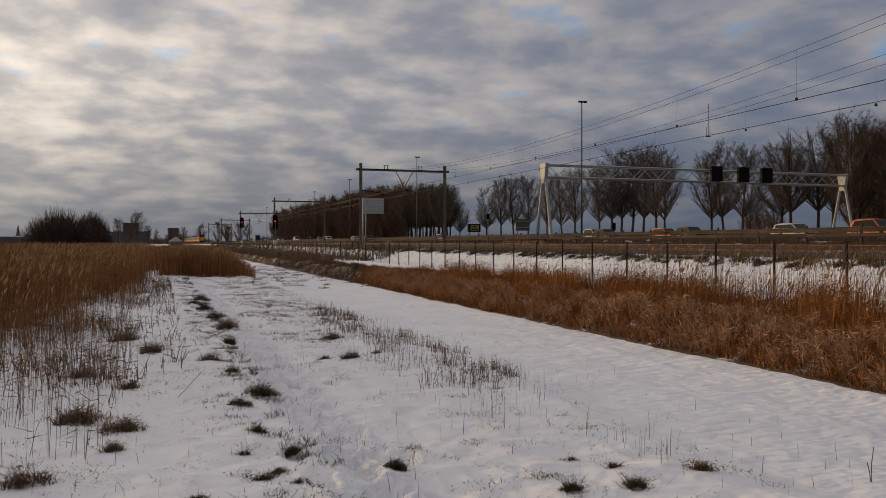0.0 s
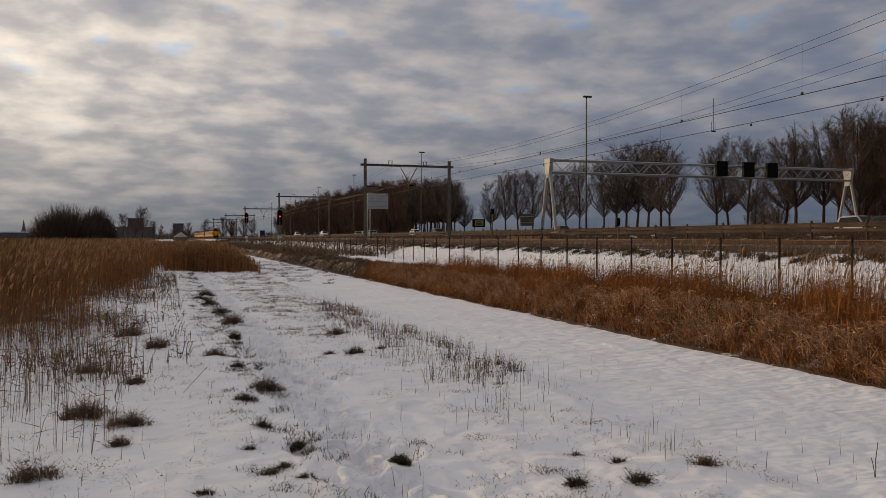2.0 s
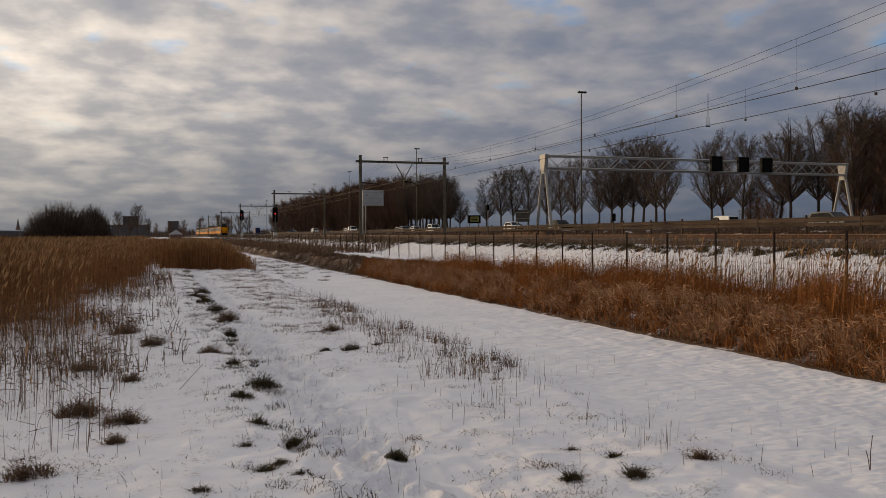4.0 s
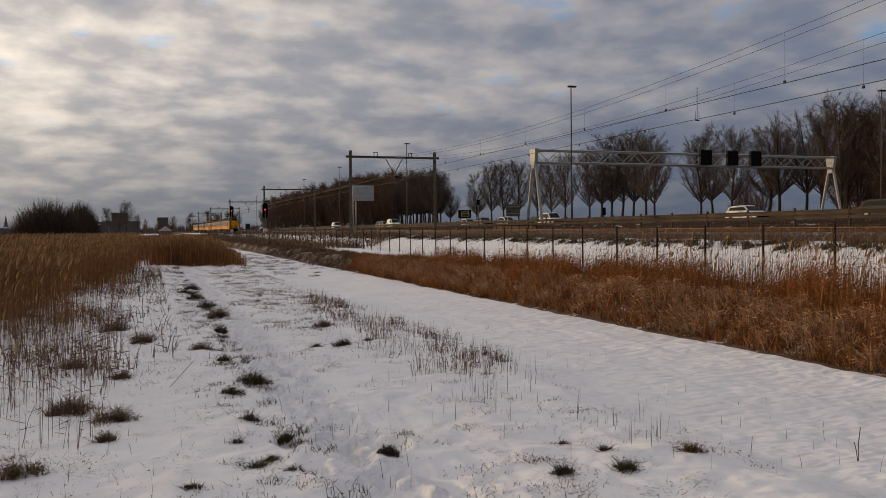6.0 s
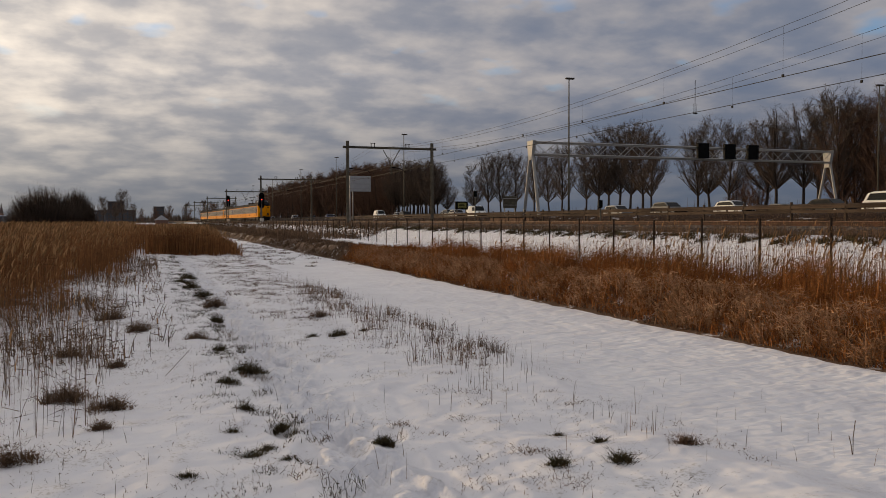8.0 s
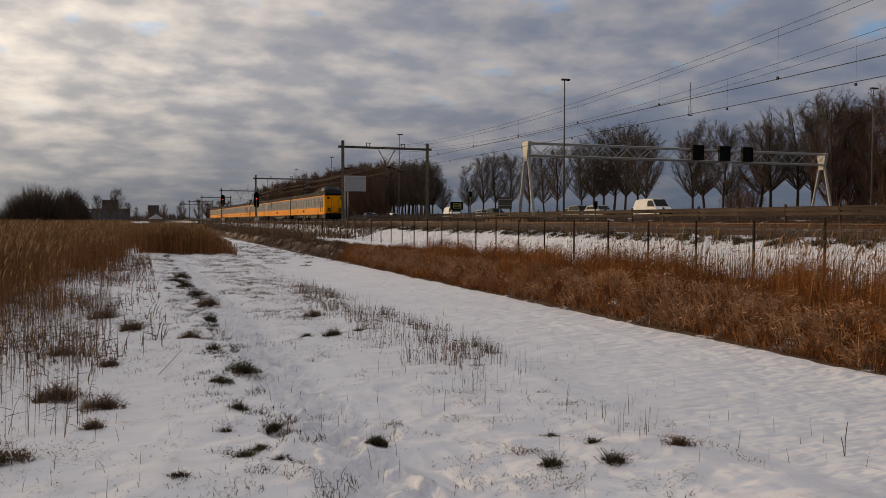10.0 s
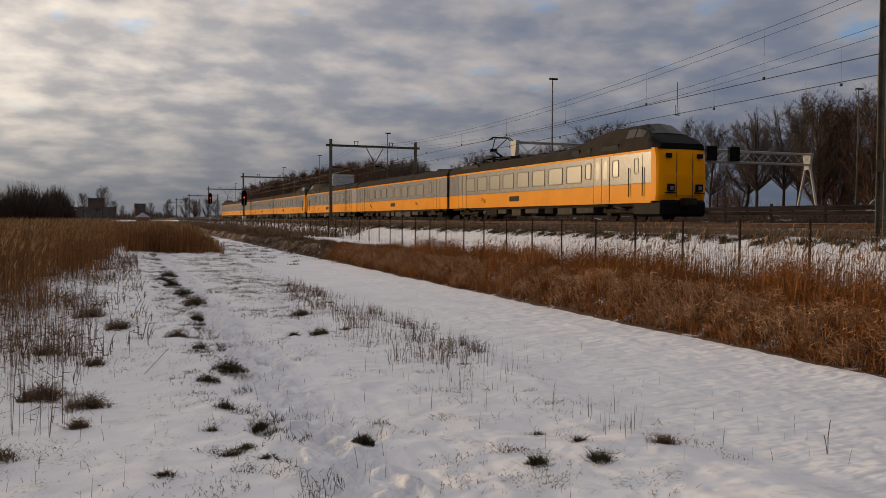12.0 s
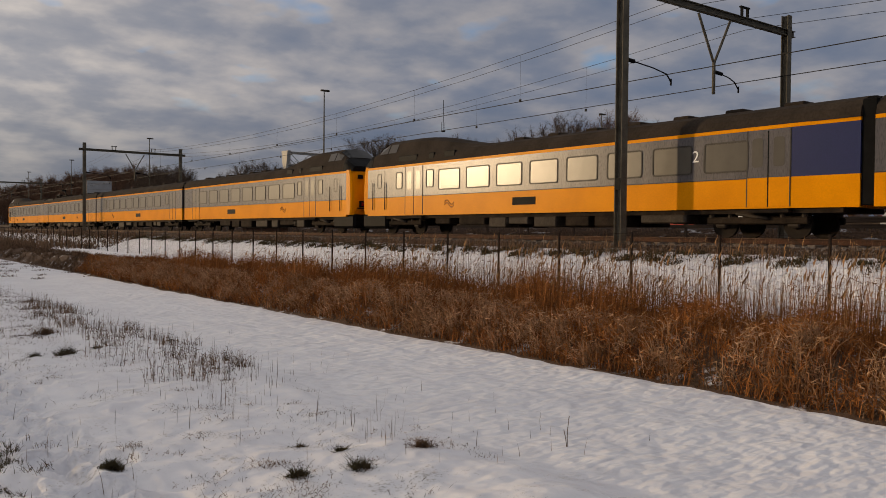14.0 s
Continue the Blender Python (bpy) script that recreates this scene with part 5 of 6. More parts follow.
def grass_tuft(x, y, size, green, seed):
    r = np.random.default_rng(seed)
    size *= 0.8 if green else 1.0
    n = int(320 + 900 * size)
    a = r.uniform(0, 2 * np.pi, n)
    rad = size * np.sqrt(r.random(n)) * (0.62 + 0.3 * np.sin(2 * a + seed) + 0.15 * np.sin(5 * a + 2 * seed))
    px, py = x + rad * np.cos(a), y + rad * np.sin(a) * 0.8
    h = size * 0.6 * (1.25 - rad / size) * r.uniform(0.35, 1.3, n)
    me = stalk_mesh("grass_tuft", px, py, h, 0.0048, M_grass if green else M_weed, seed, 0.95, 0.0, (0.0, 0.0), 1)
    me.transform(Matrix.Translation((-x, -y, 0)))
    ob = new("grass_tuft", me)
    ob.location = (x, y, 0)
    tagged(ob, "dark green grass tuft poking through the snow" if green else "dry brown grass tussock in the snow", "grass tuft", "grass tufts")


for i, (x, y, s, g) in enumerate(TUFTS):
    grass_tuft(x, y, s, g, 100 + i)


def twig_on_snow(pts, r=0.0035):
    vs, fs = prism_lines([[(x, y, float(height(x, y)) + z) for x, y, z in pts]], r)
    tagged(new("reed_stem", mesh_from("reed_stem", vs, fs, M_weed)), "single dry reed stem stuck in the snow", "reed stem", "lone stems")


twig_on_snow([(4.74, 4.43, -0.03), (4.75, 4.44, 0.12), (4.78, 4.45, 0.24)])
twig_on_snow([(4.74, 4.43, -0.03), (4.72, 4.43, 0.08), (4.69, 4.42, 0.14)])
twig_on_snow([(0.15, 8.9, 0.01), (0.42, 9.6, 0.10)])
twig_on_snow([(-1.55, 6.6, -0.02), (-1.75, 6.7, 0.3), (-1.9, 6.75, 0.42)])
twig_on_snow([(-1.3, 6.2, -0.02), (-1.42, 6.2, 0.22), (-1.62, 6.25, 0.5)])

# ---------------------------------------------------------------- trees


def tree_meshes(seed, h, spread, twigs=9, start=0.22, up=0.9, width=0.05):
    """Bare tree: tapered trunk with limbs, and a crown of branches and twigs."""
    r = random.Random(seed)
    bm = bmesh.new()
    pts = [Vector((0, 0, -0.3))]
    d = Vector((r.uniform(-0.03, 0.03), r.uniform(-0.03, 0.03), 1))
    n = 7
    for k in range(n):
        pts.append(pts[-1] + d * (h * 0.93 / n))
        d = (d + Vector((r.uniform(-0.09, 0.09), r.uniform(-0.09, 0.09), 0))).normalized()
    r0 = h * 0.014
    rings = []
    for k, p in enumerate(pts):
        q = r0 * (1 - k / n) + 0.03
        rings.append([bm.verts.new(p + Vector((math.cos(2 * math.pi * j / 7) * q, math.sin(2 * math.pi * j / 7) * q, 0))) for j in range(7)])
    for a, b in zip(rings, rings[1:]):
        for j in range(7):
            bm.faces.new((a[j], a[(j + 1) % 7], b[(j + 1) % 7], b[j]))
    vs, fs = [], []

    def sliver(a, b, w):
        s = (b - a).cross(Vector((r.uniform(-1, 1), r.uniform(-1, 1), 0.3))).normalized() * w
        i = len(vs)
        vs.extend((a - s, a + s, b))
        fs.append((i, i + 1, i + 2))

    def limb(a, b, wa, wb):
        d = (b - a).normalized()
        s = d.cross(Vector((0.3, 0.2, 1))).normalized()
        t = d.cross(s)
        i = len(vs)
        for p, w in ((a, wa), (b, wb)):
            for k in range(3):
                c = 2 * math.pi * k / 3
                vs.append(p + (s * math.cos(c) + t * math.sin(c)) * w)
        for k in range(3):
            fs.append((i + k, i + (k + 1) % 3, i + 3 + (k + 1) % 3, i + 3 + k))
    for k in range(40):
        a = k * 2.4 + r.uniform(-0.5, 0.5)
        e = math.asin(r.uniform(-0.25, 1.0))
        q = r.uniform(0.82, 1.05)
        tip = Vector((math.cos(a) * math.cos(e) * spread * q, math.sin(a) * math.cos(e) * spread * q, h * (0.60 + 0.39 * math.sin(e) * q)))
        reach = math.hypot(tip.x, tip.y) + 0.6
        u = min(max(tip.z - reach * up * r.uniform(0.9, 1.5), start * h), 0.86 * h) / (h * 0.93)
        f = u * n
        i = min(int(f), n - 1)
        p = pts[i].lerp(pts[i + 1], f - i)
        mid = p.lerp(tip, 0.5) + Vector((math.cos(a), math.sin(a), -0.6)) * reach * 0.10
        rr = r0 * 0.42 * (1.2 - u)
        limb(p, mid, rr + 0.012, rr * 0.6 + 0.012)
        limb(mid, tip, rr * 0.6 + 0.012, 0.008)
        for j in range(10):
            q = p.lerp(mid, 0.3 + j / 6) if j < 4 else mid.lerp(tip, (j - 4) / 6)
            ln = spread * r.uniform(0.18, 0.38) + 0.3
            b = q + Vector((math.cos(a) * 0.5 + r.uniform(-0.9, 0.9), math.sin(a) * 0.5 + r.uniform(-0.9, 0.9), r.uniform(0.3, 1.5))).normalized() * ln
            sliver(q, b, width)
            for _ in range(twigs):
                g = q.lerp(b, r.uniform(0.15, 1.0))
                sliver(g, g + Vector((r.uniform(-0.8, 0.8), r.uniform(-0.8, 0.8), r.uniform(-0.1, 1.3))).normalized() * ln * r.uniform(0.3, 0.8), width * 0.5)
    return bm, vs, fs


def tree(seed, h, spread, label, mat, group, twigs=9, start=0.22, up=0.9, width=0.05, name="bare_tree"):
    e = tagged(new(name), label, "tree", group)
    bm, vs, fs = tree_meshes(seed, h, spread, twigs, start, up, width)
    part("trunk", bm, M_bark, e)
    c = new("crown", mesh_from("crown", vs, fs, mat))
    c.parent = e
    return e


rt = random.Random(5)
POPLARS = [tree(200 + k, 20.0, 4.4, "tall bare poplar with ascending grey-brown branches", M_twig_grey, "trees beyond the motorway", 24, 0.30, 1.25, 0.028, "bare_poplar") for k in range(4)]
DENSE = [tree(210 + k, 20.0, 5.0, "tall bare tree with dense reddish-brown twigs", M_twig, "trees beyond the motorway", 22, 0.10, 1.4, 0.040) for k in range(3)]


def place(protos, used, x, y, h, z=0.6):
    k = rt.randrange(len(protos))
    s = h / 20.0
    m = pose(x, y, z, 0, 0, rt.uniform(0, 360)) @ Matrix.Diagonal((s * rt.uniform(0.9, 1.1), s * rt.uniform(0.9, 1.1), s, 1))
    if k not in used:
        used.add(k)
        protos[k].matrix_basis = m
    else:
        c = copy_thing(protos[k], pose(0, 0, 0))
        c.matrix_basis = m


used_p, used_d = set(), set()


def bearing(deg, x):
    """Place on the line x whose bearing from the path's standpoint is deg to the right of the track."""
    return x / math.tan(radians(deg))


# bearing (degrees from the track), height of each loose poplar
for b, h in ((20.3, 17.5), (22.2, 21.0), (23.2, 23.0), (24.1, 23.5), (25.1, 23.0), (26.4, 21.5), (27.5, 21.0), (28.3, 22.5),
             (30.0, 22.5), (30.8, 23.5), (31.5, 24.5), (32.2, 25), (33.0, 24.5), (33.8, 23.5), (34.4, 21),
             (37.4, 20.0), (38.2, 21.5), (39.4, 20.5), (41.6, 20.5), (42.3, 22.0), (43.9, 22.5), (44.8, 22.0), (45.9, 22.5), (50.5, 18.0), (53, 17), (56, 17), (60, 17)):
    x = 96 + rt.uniform(-2, 5)
    place(POPLARS, used_p, x, bearing(b, x), h * 0.92)
# thicket behind the signs and the dense clump towards the near end
for b, h in ((39.8, 10.5), (40.5, 11), (41.1, 10.0), (46.2, 19), (46.9, 21), (47.5, 20.5), (48.2, 22), (49.0, 21), (49.8, 22), (51, 20), (52, 21), (54, 19), (55, 20), (57.5, 20), (59, 19), (62, 19), (64, 19), (66, 19)):
    x = 99 + rt.uniform(-2, 6)
    place(DENSE, used_d, x, bearing(b, x), h * (0.90 if b < 50 else 0.74))
# long dark row running away along the motorway
for k in range(84):
    b = 7.4 + 12.2 * (k / 83)
    x = 84 + rt.uniform(-2, 7)
    h = 22.0 + 5.0 * (1 - (b - 7.4) / 12.2)
    if b > 16.6:
        place(POPLARS, used_p, x, bearing(b, x), h * rt.uniform(0.85, 0.98))
    else:
        place(DENSE, used_d, x, bearing(b, x), h * rt.uniform(0.92, 1.02))


def shrub(seed, x, y, h, w, label):
    """Round bare bush of many thin stems."""
    r = np.random.default_rng(seed)
    vs, fs = [], []
    for _ in range(9500):
        a, q = r.uniform(0, 2 * np.pi), math.sqrt(r.random())
        top = Vector((math.cos(a) * q * w / 2, math.sin(a) * q * w / 2, h * math.sqrt(max(0.02, 1 - q * q * 0.85)) * r.uniform(0.35, 1.03)))
        low = top * r.uniform(0.55, 0.85) + Vector(r.normal(0, 0.18, 3)) - Vector((0, 0, 0.3))
        s = Vector((r.normal(), r.normal(), 0)).normalized() * 0.02
        i = len(vs)
        vs.extend((low - s, low + s, top + Vector(r.normal(0, 0.15, 3))))
        fs.append((i, i + 1, i + 2))
    e = tagged(new("bush"), label, "bush")
    c = new("crown", mesh_from("crown", vs, fs, M_twig_grey))
    c.parent = e
    bm = bmesh.new()
    for k in range(9):
        a = k * 0.7
        add_tube(bm, (0.3 * math.cos(a), 0.3 * math.sin(a), -0.2), (w * 0.25 * math.cos(a), w * 0.25 * math.sin(a), h * 0.6), 0.07, 0.03, 5)
    part("stem", bm, M_bark, e)
    e.matrix_basis = pose(x, y, float(height(x, y)))
    return e


shrub(71, -7.6, 70.0, 4.5, 6.4, "round bare grey-brown bush standing in the reeds")
shrub(72, -5.4, 72.0, 4.3, 3.4, "dark round bare bush beside another bush")

# ---------------------------------------------------------------- distance


def block(name, x0, x1, y0, y1, h, mat, roofmat, label, windows=(0, 0), category="building"):
    e = tagged(new(name), label, category, "distant buildings")
    box("wall", x0, x1, y0, y1, 0, h, mat, e)
    box("roof", x0 - 0.4, x1 + 0.4, y0 - 0.4, y1 + 0.4, h, h + 0.6, roofmat, e)
    nx, nz = windows
    for i in range(nx):
        for k in range(nz):
            cx, cz = x0 + (i + 0.5) * (x1 - x0) / nx, (k + 0.5) * h / nz
            w, d = (x1 - x0) / nx * 0.3, h / nz * 0.28
            box("window", cx - w, cx + w, y0 - 0.15, y0 + 0.1, cz - d, cz + d, M_tileroof, e)
    return e


def gable(name, x0, x1, y0, y1, h, ridge, wall, roof, label):
    e = tagged(new(name), label, "house", "distant buildings")
    box("wall", x0, x1, y0, y1, 0, h, wall, e)
    bm = bmesh.new()
    xm = (x0 + x1) / 2
    a = [bm.verts.new(p) for p in ((x0 - 0.5, y0 - 0.4, h), (x1 + 0.5, y0 - 0.4, h), (xm, y0 - 0.4, ridge))]
    b = [bm.verts.new(p) for p in ((x0 - 0.5, y1 + 0.4, h), (x1 + 0.5, y1 + 0.4, h), (xm, y1 + 0.4, ridge))]
    bm.faces.new(a)
    bm.faces.new(b[::-1])
    for i in range(3):
        j = (i + 1) % 3
        bm.faces.new((a[i], b[i], b[j], a[j]))
    bmesh.ops.recalc_face_normals(bm, faces=bm.faces[:])
    part("roof", bm, roof, e)
    return e


block("greenhouse", -115, -84, 560, 580, 5.0, M_farwall, M_farroof, "long low shed with a snowy roof", (9, 1))
block("greenhouse", -78, -56, 600, 630, 6.5, M_farwall, M_farroof, "low shed with a snowy roof", (8, 1))
block("farm_shed", -55, -30, 520, 540, 6.5, M_farwall, M_farroof, "grey shed with a flat snowy roof", (6, 1))
block("office_building", -46, -30, 640, 660, 9, M_farwall, M_tileroof, "dark low office block", (6, 3))
block("apartment_tower", -30, -18, 700, 715, 17, M_farwall, M_tileroof, "grey apartment tower on the horizon", (5, 7))
block("apartment_block", -36, -9, 690, 699, 10, M_farwall, M_tileroof, "wide grey apartment block on the horizon", (9, 4))
block("apartment_block", 5, 14, 760, 775, 14, M_farwall, M_tileroof, "dark flat-roofed apartment block on the horizon", (6, 5))
gable("farmhouse", 3.5, 9.5, 430, 442, 2.2, 4.6, M_brickwall, M_farroof, "small house with a snowy gabled roof")
e = tagged(new("church"), "slender church spire on the horizon", "church", "distant buildings")
box("tower", -107, -104, 700, 703, 0, 8, M_brickwall, e)
tube("spire", (-105.5, 701.5, 8), (-105.5, 701.5, 16), 1.5, M_tileroof, e, 6, 0.05)
bm = bmesh.new()
add_box(bm, -1.25, 1.25, 0, 10, 0.5, 4.0, 0.1)
ob = part("parked_lorry", bm, M_blue)
ob.matrix_basis = pose(47, 430, 1.5)
tagged(ob, "blue lorry trailer far down the motorway", "lorry")
for k, (x, y, h) in enumerate(((-20, 420, 14), (-11, 410, 17), (-15, 430, 12), (-7, 440, 11), (13, 560, 12.5), (25, 570, 14), (39, 620, 17), (44, 610, 16), (48, 640, 15), (-70, 640, 12), (-4, 640, 11), (5, 650, 12), (60, 690, 18), (66, 680, 18))):
    place(DENSE if 3 < k < 13 else POPLARS, used_d if 3 < k < 13 else used_p, x, y, h, 0.0)


def far_wood():
    """Low wooded skyline beyond the fields."""
    r = np.random.default_rng(77)
    n = 22000
    x, y = r.uniform(-420, 620, n), r.uniform(900, 1150, n)
    h = r.uniform(4, 9, n) + 5 * np.sin(0.021 * x) * np.sin(0.05 * x + 1)
    a = r.uniform(0, 6.28, n)
    w = r.uniform(0.25, 0.7, n)
    V = np.stack([np.stack([x - w * np.cos(a), y - w * np.sin(a), 0 * x], -1), np.stack([x + w * np.cos(a), y + w * np.sin(a), 0 * x], -1), np.stack([x + 0.2 * w, y, np.maximum(h, 2.5)], -1)], 1).reshape(-1, 3)
    stuff("far_wood", mesh_from("far_wood", V.tolist(), [(3 * i, 3 * i + 1, 3 * i + 2) for i in range(n)], M_twig_grey), "distant bare woods along the horizon", "woods")
    n = 16000
    x, y = 118 + 60 * r.random(n), r.uniform(40, 420, n)
    h = r.uniform(1.5, 7.5, n) * (0.7 + 0.3 * np.sin(0.13 * y) * np.sin(0.041 * y + 1))
    a = r.uniform(0, 6.28, n)
    w = r.uniform(0.05, 0.16, n)
    V = np.stack([np.stack([x - w * np.cos(a), y - w * np.sin(a), 0 * x], -1), np.stack([x + w * np.cos(a), y + w * np.sin(a), 0 * x], -1), np.stack([x + 0.2 * w, y, h], -1)], 1).reshape(-1, 3)
    stuff("hedge_wood", mesh_from("hedge_wood", V.tolist(), [(3 * i, 3 * i + 1, 3 * i + 2) for i in range(n)], M_twig_grey), "bare undergrowth behind the poplars", "woods")


far_wood()

# ---------------------------------------------------------------- traffic
PAINT = {}


def paint(name, col):
    if name not in PAINT:
        PAINT[name] = material(name + "_car_paint", col, 0.55, 0.0, tuple(c * 0.85 for c in col), 1.0, 0, 30, 0.08)
    return PAINT[name]


def car(colour, col, kind="hatchback"):
    """A car facing -y, resting at z = 0."""
    e = tagged(new({"van": "van", "estate": "estate_car"}.get(kind, "car")), f"{colour} {kind} driving on the motorway", "van" if kind == "van" else "car", "motorway traffic")
    L, W, H = {"hatchback": (4.2, 1.76, 1.47), "estate": (4.6, 1.82, 1.5), "suv": (4.5, 1.85, 1.68), "van": (5.0, 1.95, 2.0)}[kind]
    belt = 0.95 if kind != "van" else 1.1
    hood = 0.24 if kind != "van" else 0.12
    tail = {"hatchback": 0.98, "estate": 0.99, "suv": 0.985, "van": 1.0}[kind]
    prof = [(0.0, 0.35), (0.0, 0.62), (0.04, 0.74), (hood, belt - 0.05), (0.5, belt), (0.97, belt + 0.02), (1.0, 0.75), (1.0, 0.32)]
    roof = [(hood, belt - 0.05), (hood + 0.17, H - 0.06), (hood + 0.3, H), (0.8, H - 0.03), (tail - 0.08, H - 0.14), (0.97, belt + 0.02)]

    def extrude(name, pts, half, mat, inset=0.0):
        bm = bmesh.new()
        rows = []
        for x, k in ((-half, 1), (-half + 0.12, 0), (half - 0.12, 0), (half, 1)):
            rows.append([bm.verts.new((x * (1 - inset * max(0, z - belt)), -L / 2 + y * L * (1 if not k else 0.985) + (0.0075 * L if k else 0), z - (0.03 if k and z > belt else 0))) for y, z in pts])
        for a, b in zip(rows, rows[1:]):
            for i in range(len(pts)):
                j = (i + 1) % len(pts)
                bm.faces.new((a[i], a[j], b[j], b[i]))
        bm.faces.new(rows[0])
        bm.faces.new(rows[-1][::-1])
        bmesh.ops.recalc_face_normals(bm, faces=bm.faces[:])
        return part(name, bm, mat, e)
    body = extrude("body", prof, W / 2, paint(colour, col))
    cabin = extrude("cabin", roof, W / 2 - 0.06, paint(colour, col), 0.18)
    for s in (-1, 1):
        gl = [(hood + 0.05, belt + 0.04), (hood + 0.18, H - 0.13), (tail - 0.14, H - 0.18), (0.9, belt + 0.06)]
        if kind == "van":
            gl = [(hood + 0.05, belt + 0.04), (hood + 0.16, H - 0.2), (0.44, H - 0.2), (0.44, belt + 0.06)]
        bm = bmesh.new()
        bm.faces.new([bm.verts.new((s * ((W / 2 - 0.045) * (1 - 0.18 * max(0, z - belt)) + 0.01), -L / 2 + y * L, z)) for y, z in gl])
        part("side_glass", bm, M_carglass, cabin)
    for (ya, za), (yb, zb), nm in (((hood + 0.02, belt), (hood + 0.16, H - 0.09), "windscreen"), ((0.965, belt + 0.06), (tail - 0.07, H - 0.17), "rear_glass")):
        bm = bmesh.new()
        o = -0.03 if nm == "windscreen" else 0.03
        bm.faces.new([bm.verts.new((x, -L / 2 + y * L + o, z + 0.02)) for x, y, z in ((-W * 0.42, ya, za), (W * 0.42, ya, za), (W * 0.37, yb, zb), (-W * 0.37, yb, zb))])
        part(nm, bm, M_carglass, cabin)
    for s in (-1, 1):
        box("headlight", s * W * 0.36 - 0.14, s * W * 0.36 + 0.14, -L / 2 - 0.015, -L / 2 + 0.1, 0.62, 0.74, M_head_glow, body, 0.02)
        box("tail_light", s * W * 0.4 - 0.09, s * W * 0.4 + 0.09, L / 2 - 0.1, L / 2 + 0.015, 0.75, 0.95, M_tail_red, body, 0.02)
        for y in (-L / 2 + 0.19 * L, -L / 2 + 0.8 * L):
            bm = bmesh.new()
            bmesh.ops.create_cone(bm, cap_ends=True, segments=20, radius1=0.32, radius2=0.32, depth=0.2, matrix=pose(s * (W / 2 - 0.1), y, 0.32, 0, 90, 0))
            wh = part("wheel", bm, M_rubber, e)
            bm = bmesh.new()
            bmesh.ops.create_cone(bm, cap_ends=True, segments=14, radius1=0.2, radius2=0.2, depth=0.03, matrix=pose(s * (W / 2 + 0.005), y, 0.32, 0, 90, 0))
            part("rim", bm, M_galv, wh)
    box("bumper", -W * 0.46, W * 0.46, -L / 2 - 0.04, -L / 2 + 0.1, 0.3, 0.5, M_rubber, body, 0.03)
    return e


COL = {"white": (0.75, 0.75, 0.73), "silver": (0.42, 0.42, 0.42), "black": (0.02, 0.02, 0.022), "grey": (0.16, 0.165, 0.17), "red": (0.42, 0.05, 0.03), "orange": (0.6, 0.15, 0.04), "blue": (0.05, 0.08, 0.2)}
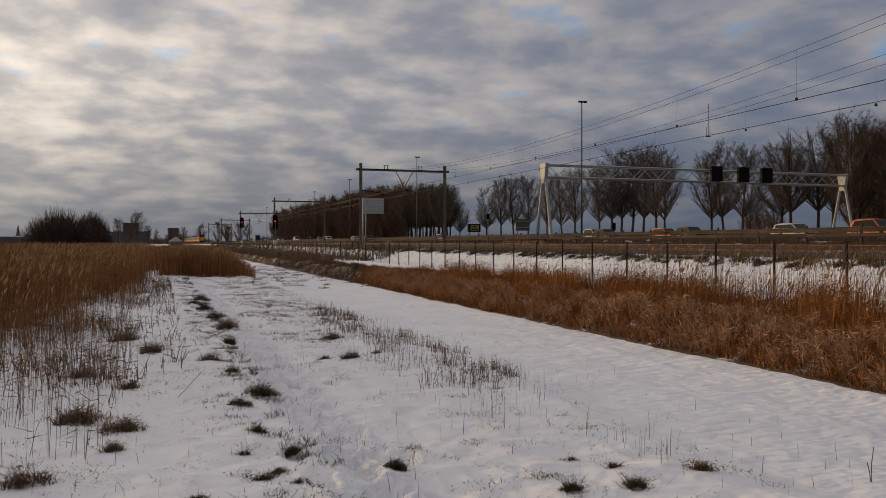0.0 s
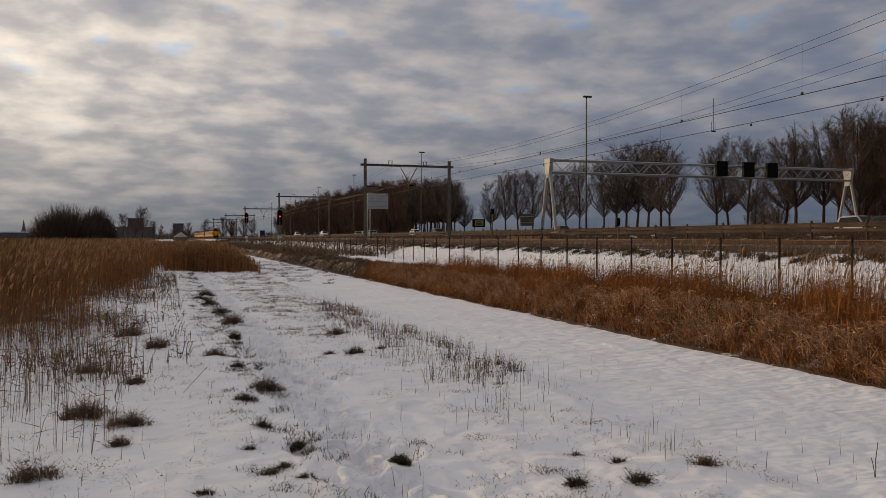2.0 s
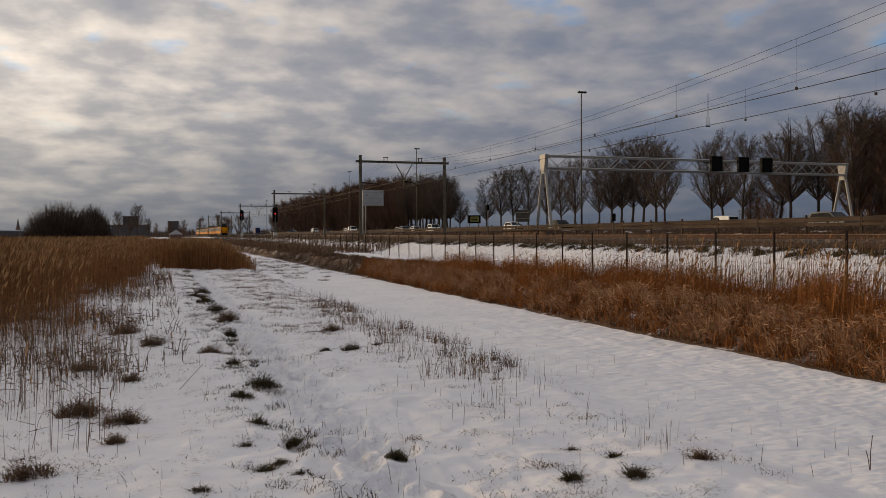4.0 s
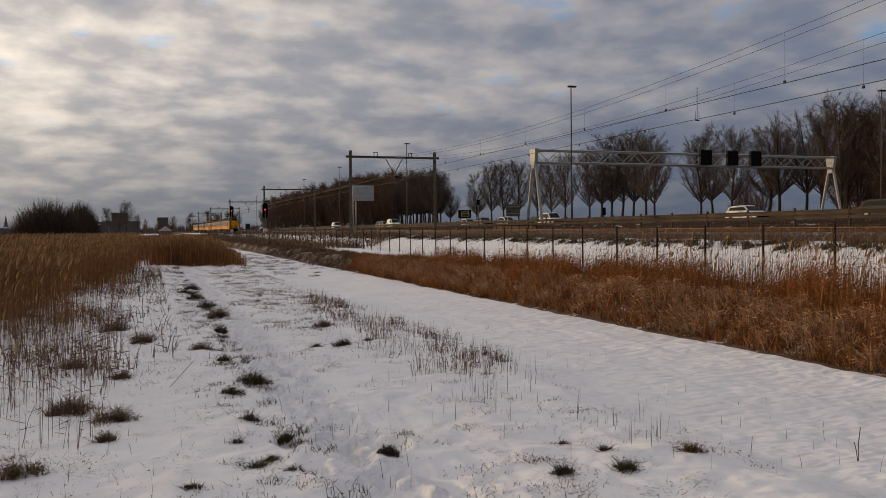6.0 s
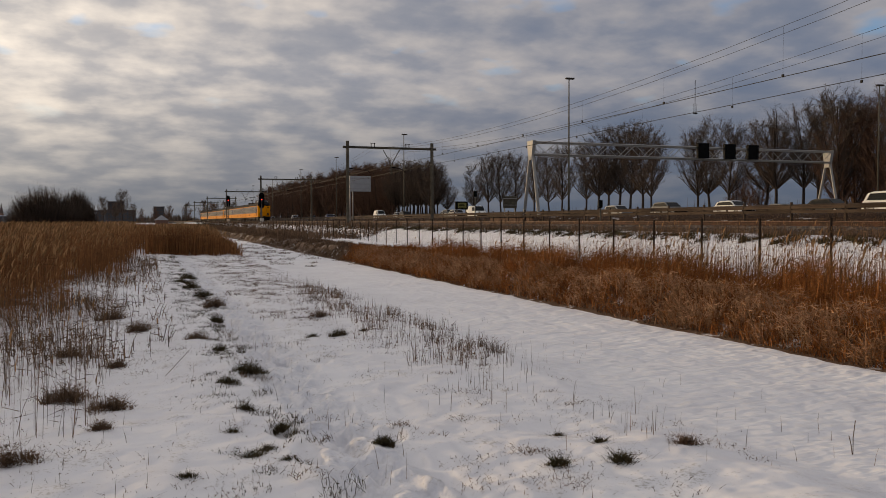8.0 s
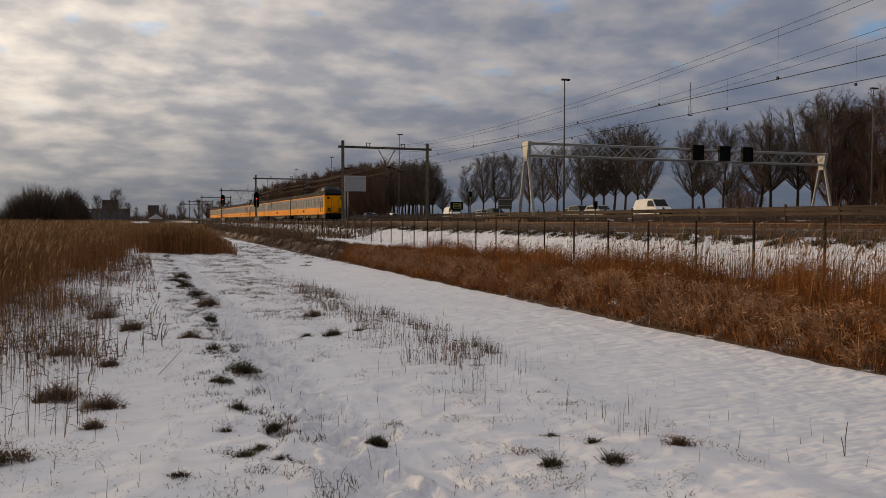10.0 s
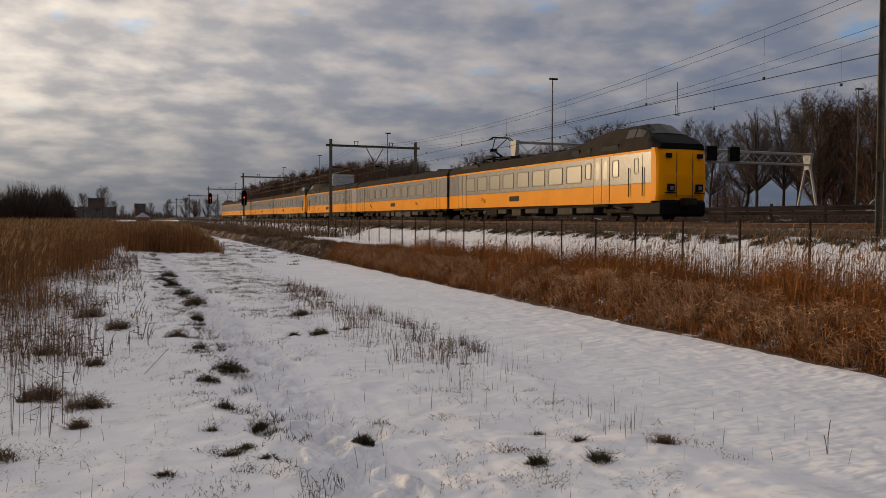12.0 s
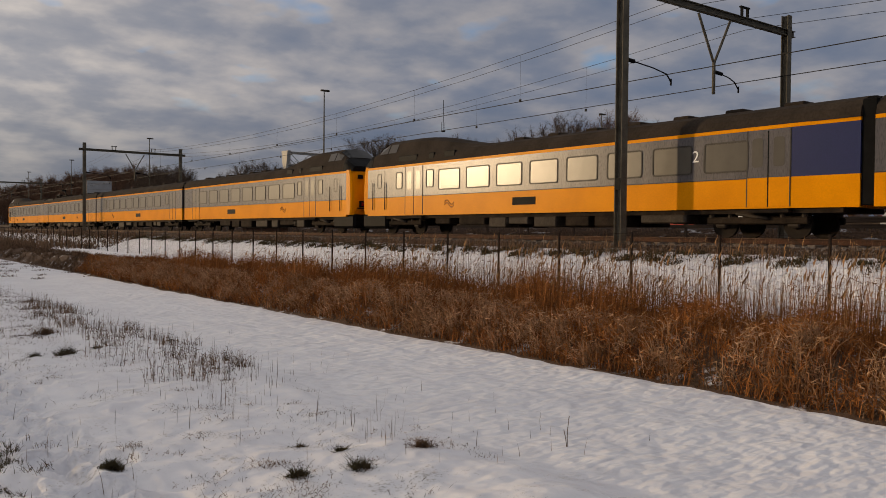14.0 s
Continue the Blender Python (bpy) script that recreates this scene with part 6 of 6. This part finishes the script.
# colour, kind, lane x, cotangent of the bearing at a time, that time; towards the camera unless away
LANE = [("silver", "suv", 62.0, 1.163, 1.5, 0.395), ("orange", "estate", 62.0, 1.458, 0.0, 0.41), ("black", "hatchback", 58.5, 1.371, 0.0, 0.41), ("silver", "estate", 58.5, 1.09, 0.0, 0.42), ("orange", "suv", 58.5, 0.926, 0.0, 0.42),
        ("black", "estate", 58.5, 1.10, 1.5, 0.40), ("white", "hatchback", 52.0, 1.548, 5.3, 0.53), ("white", "suv", 52.0, 1.664, 6.5, 0.5325), ("white", "hatchback", 55.0, 1.356, 7.7, 0.508), ("black", "hatchback", 58.5, 1.134, 7.7, 0.508),
        ("white", "van", 52.0, 1.289, 10.3, 0.498), ("grey", "suv", 55.0, 1.167, 11.2, 0.473), ("silver", "estate", 52.0, 1.07, 11.2, 0.48), ("grey", "hatchback", 58.5, 1.30, 11.0, 0.47), ("black", "estate", 52.0, 1.25, 5.3, 0.53),
        ("silver", "hatchback", 55.0, 1.85, 11.0, 0.48), ("red", "hatchback", 58.5, 2.15, 11.0, 0.47), ("white", "van", 52.0, 3.6, 8.0, 0.5), ("black", "suv", 55.0, 3.2, 8.0, 0.48), ("silver", "estate", 58.5, 3.0, 5.0, 0.47), ("grey", "hatchback", 52.0, 2.4, 6.0, 0.5),
        ("white", "hatchback", 55.0, 4.6, 8.0, 0.48), ("black", "hatchback", 58.5, 5.2, 8.0, 0.47), ("silver", "suv", 52.0, 5.9, 8.0, 0.5), ("white", "estate", 55.0, 7.0, 8.0, 0.48), ("grey", "estate", 58.5, 1.95, 2.0, 0.47), ("blue", "hatchback", 52.0, 3.7, 10.0, 0.5)]
AWAY = [("white", "van", 76.0, 0.932, 3.0, 0.34), ("grey", "hatchback", 76.0, 1.5, 6.0, 0.34), ("silver", "hatchback", 79.5, 2.4, 3.0, 0.34), ("black", "estate", 76.0, 3.0, 6.0, 0.34), ("grey", "suv", 79.5, 1.1, 8.0, 0.34)]
TRAFFIC = []
for colour, kind, x, c, t0, sp in LANE:
    TRAFFIC.append((car(colour, COL[colour], kind), x, x * (c + sp * t0), -x * sp))
for colour, kind, x, c, t0, sp in AWAY:
    TRAFFIC.append((car(colour, COL[colour], kind), x, x * (c - sp * t0), x * sp))


# ---------------------------------------------------------------- motion
def motions():
    def front(t):
        return 50.25 + 38.0 * (11.5 - t) if t < 11.5 else 50.25 - 37.2 * (t - 11.5)
    for e, s in zip(TRAIN, TRAIN_AT):
        rows = []
        for t in (0.0, 1.5, 3.0, 4.5, 6.0, 7.5, 9.0, 10.25, 11.0, 12.0, 13.0, 14.0):
            y = front(t) + s
            a, b = bend(y + 3.3), bend(y + 23.1)
            rows.append((t, pose(TRACKS[0] + a - (b - a) / 6, y, RAIL, 0, 0, math.degrees(math.atan2(a - b, 19.8)))))
        walk(e, rows)
    for ob, x, y, v in TRAFFIC:
        walk(ob, [(t, pose(x, y + v * t, ROAD + 0.01, 0, 0, 0 if v < 0 else 180)) for t in (0.0, 7.0, 14.0)])


motions()
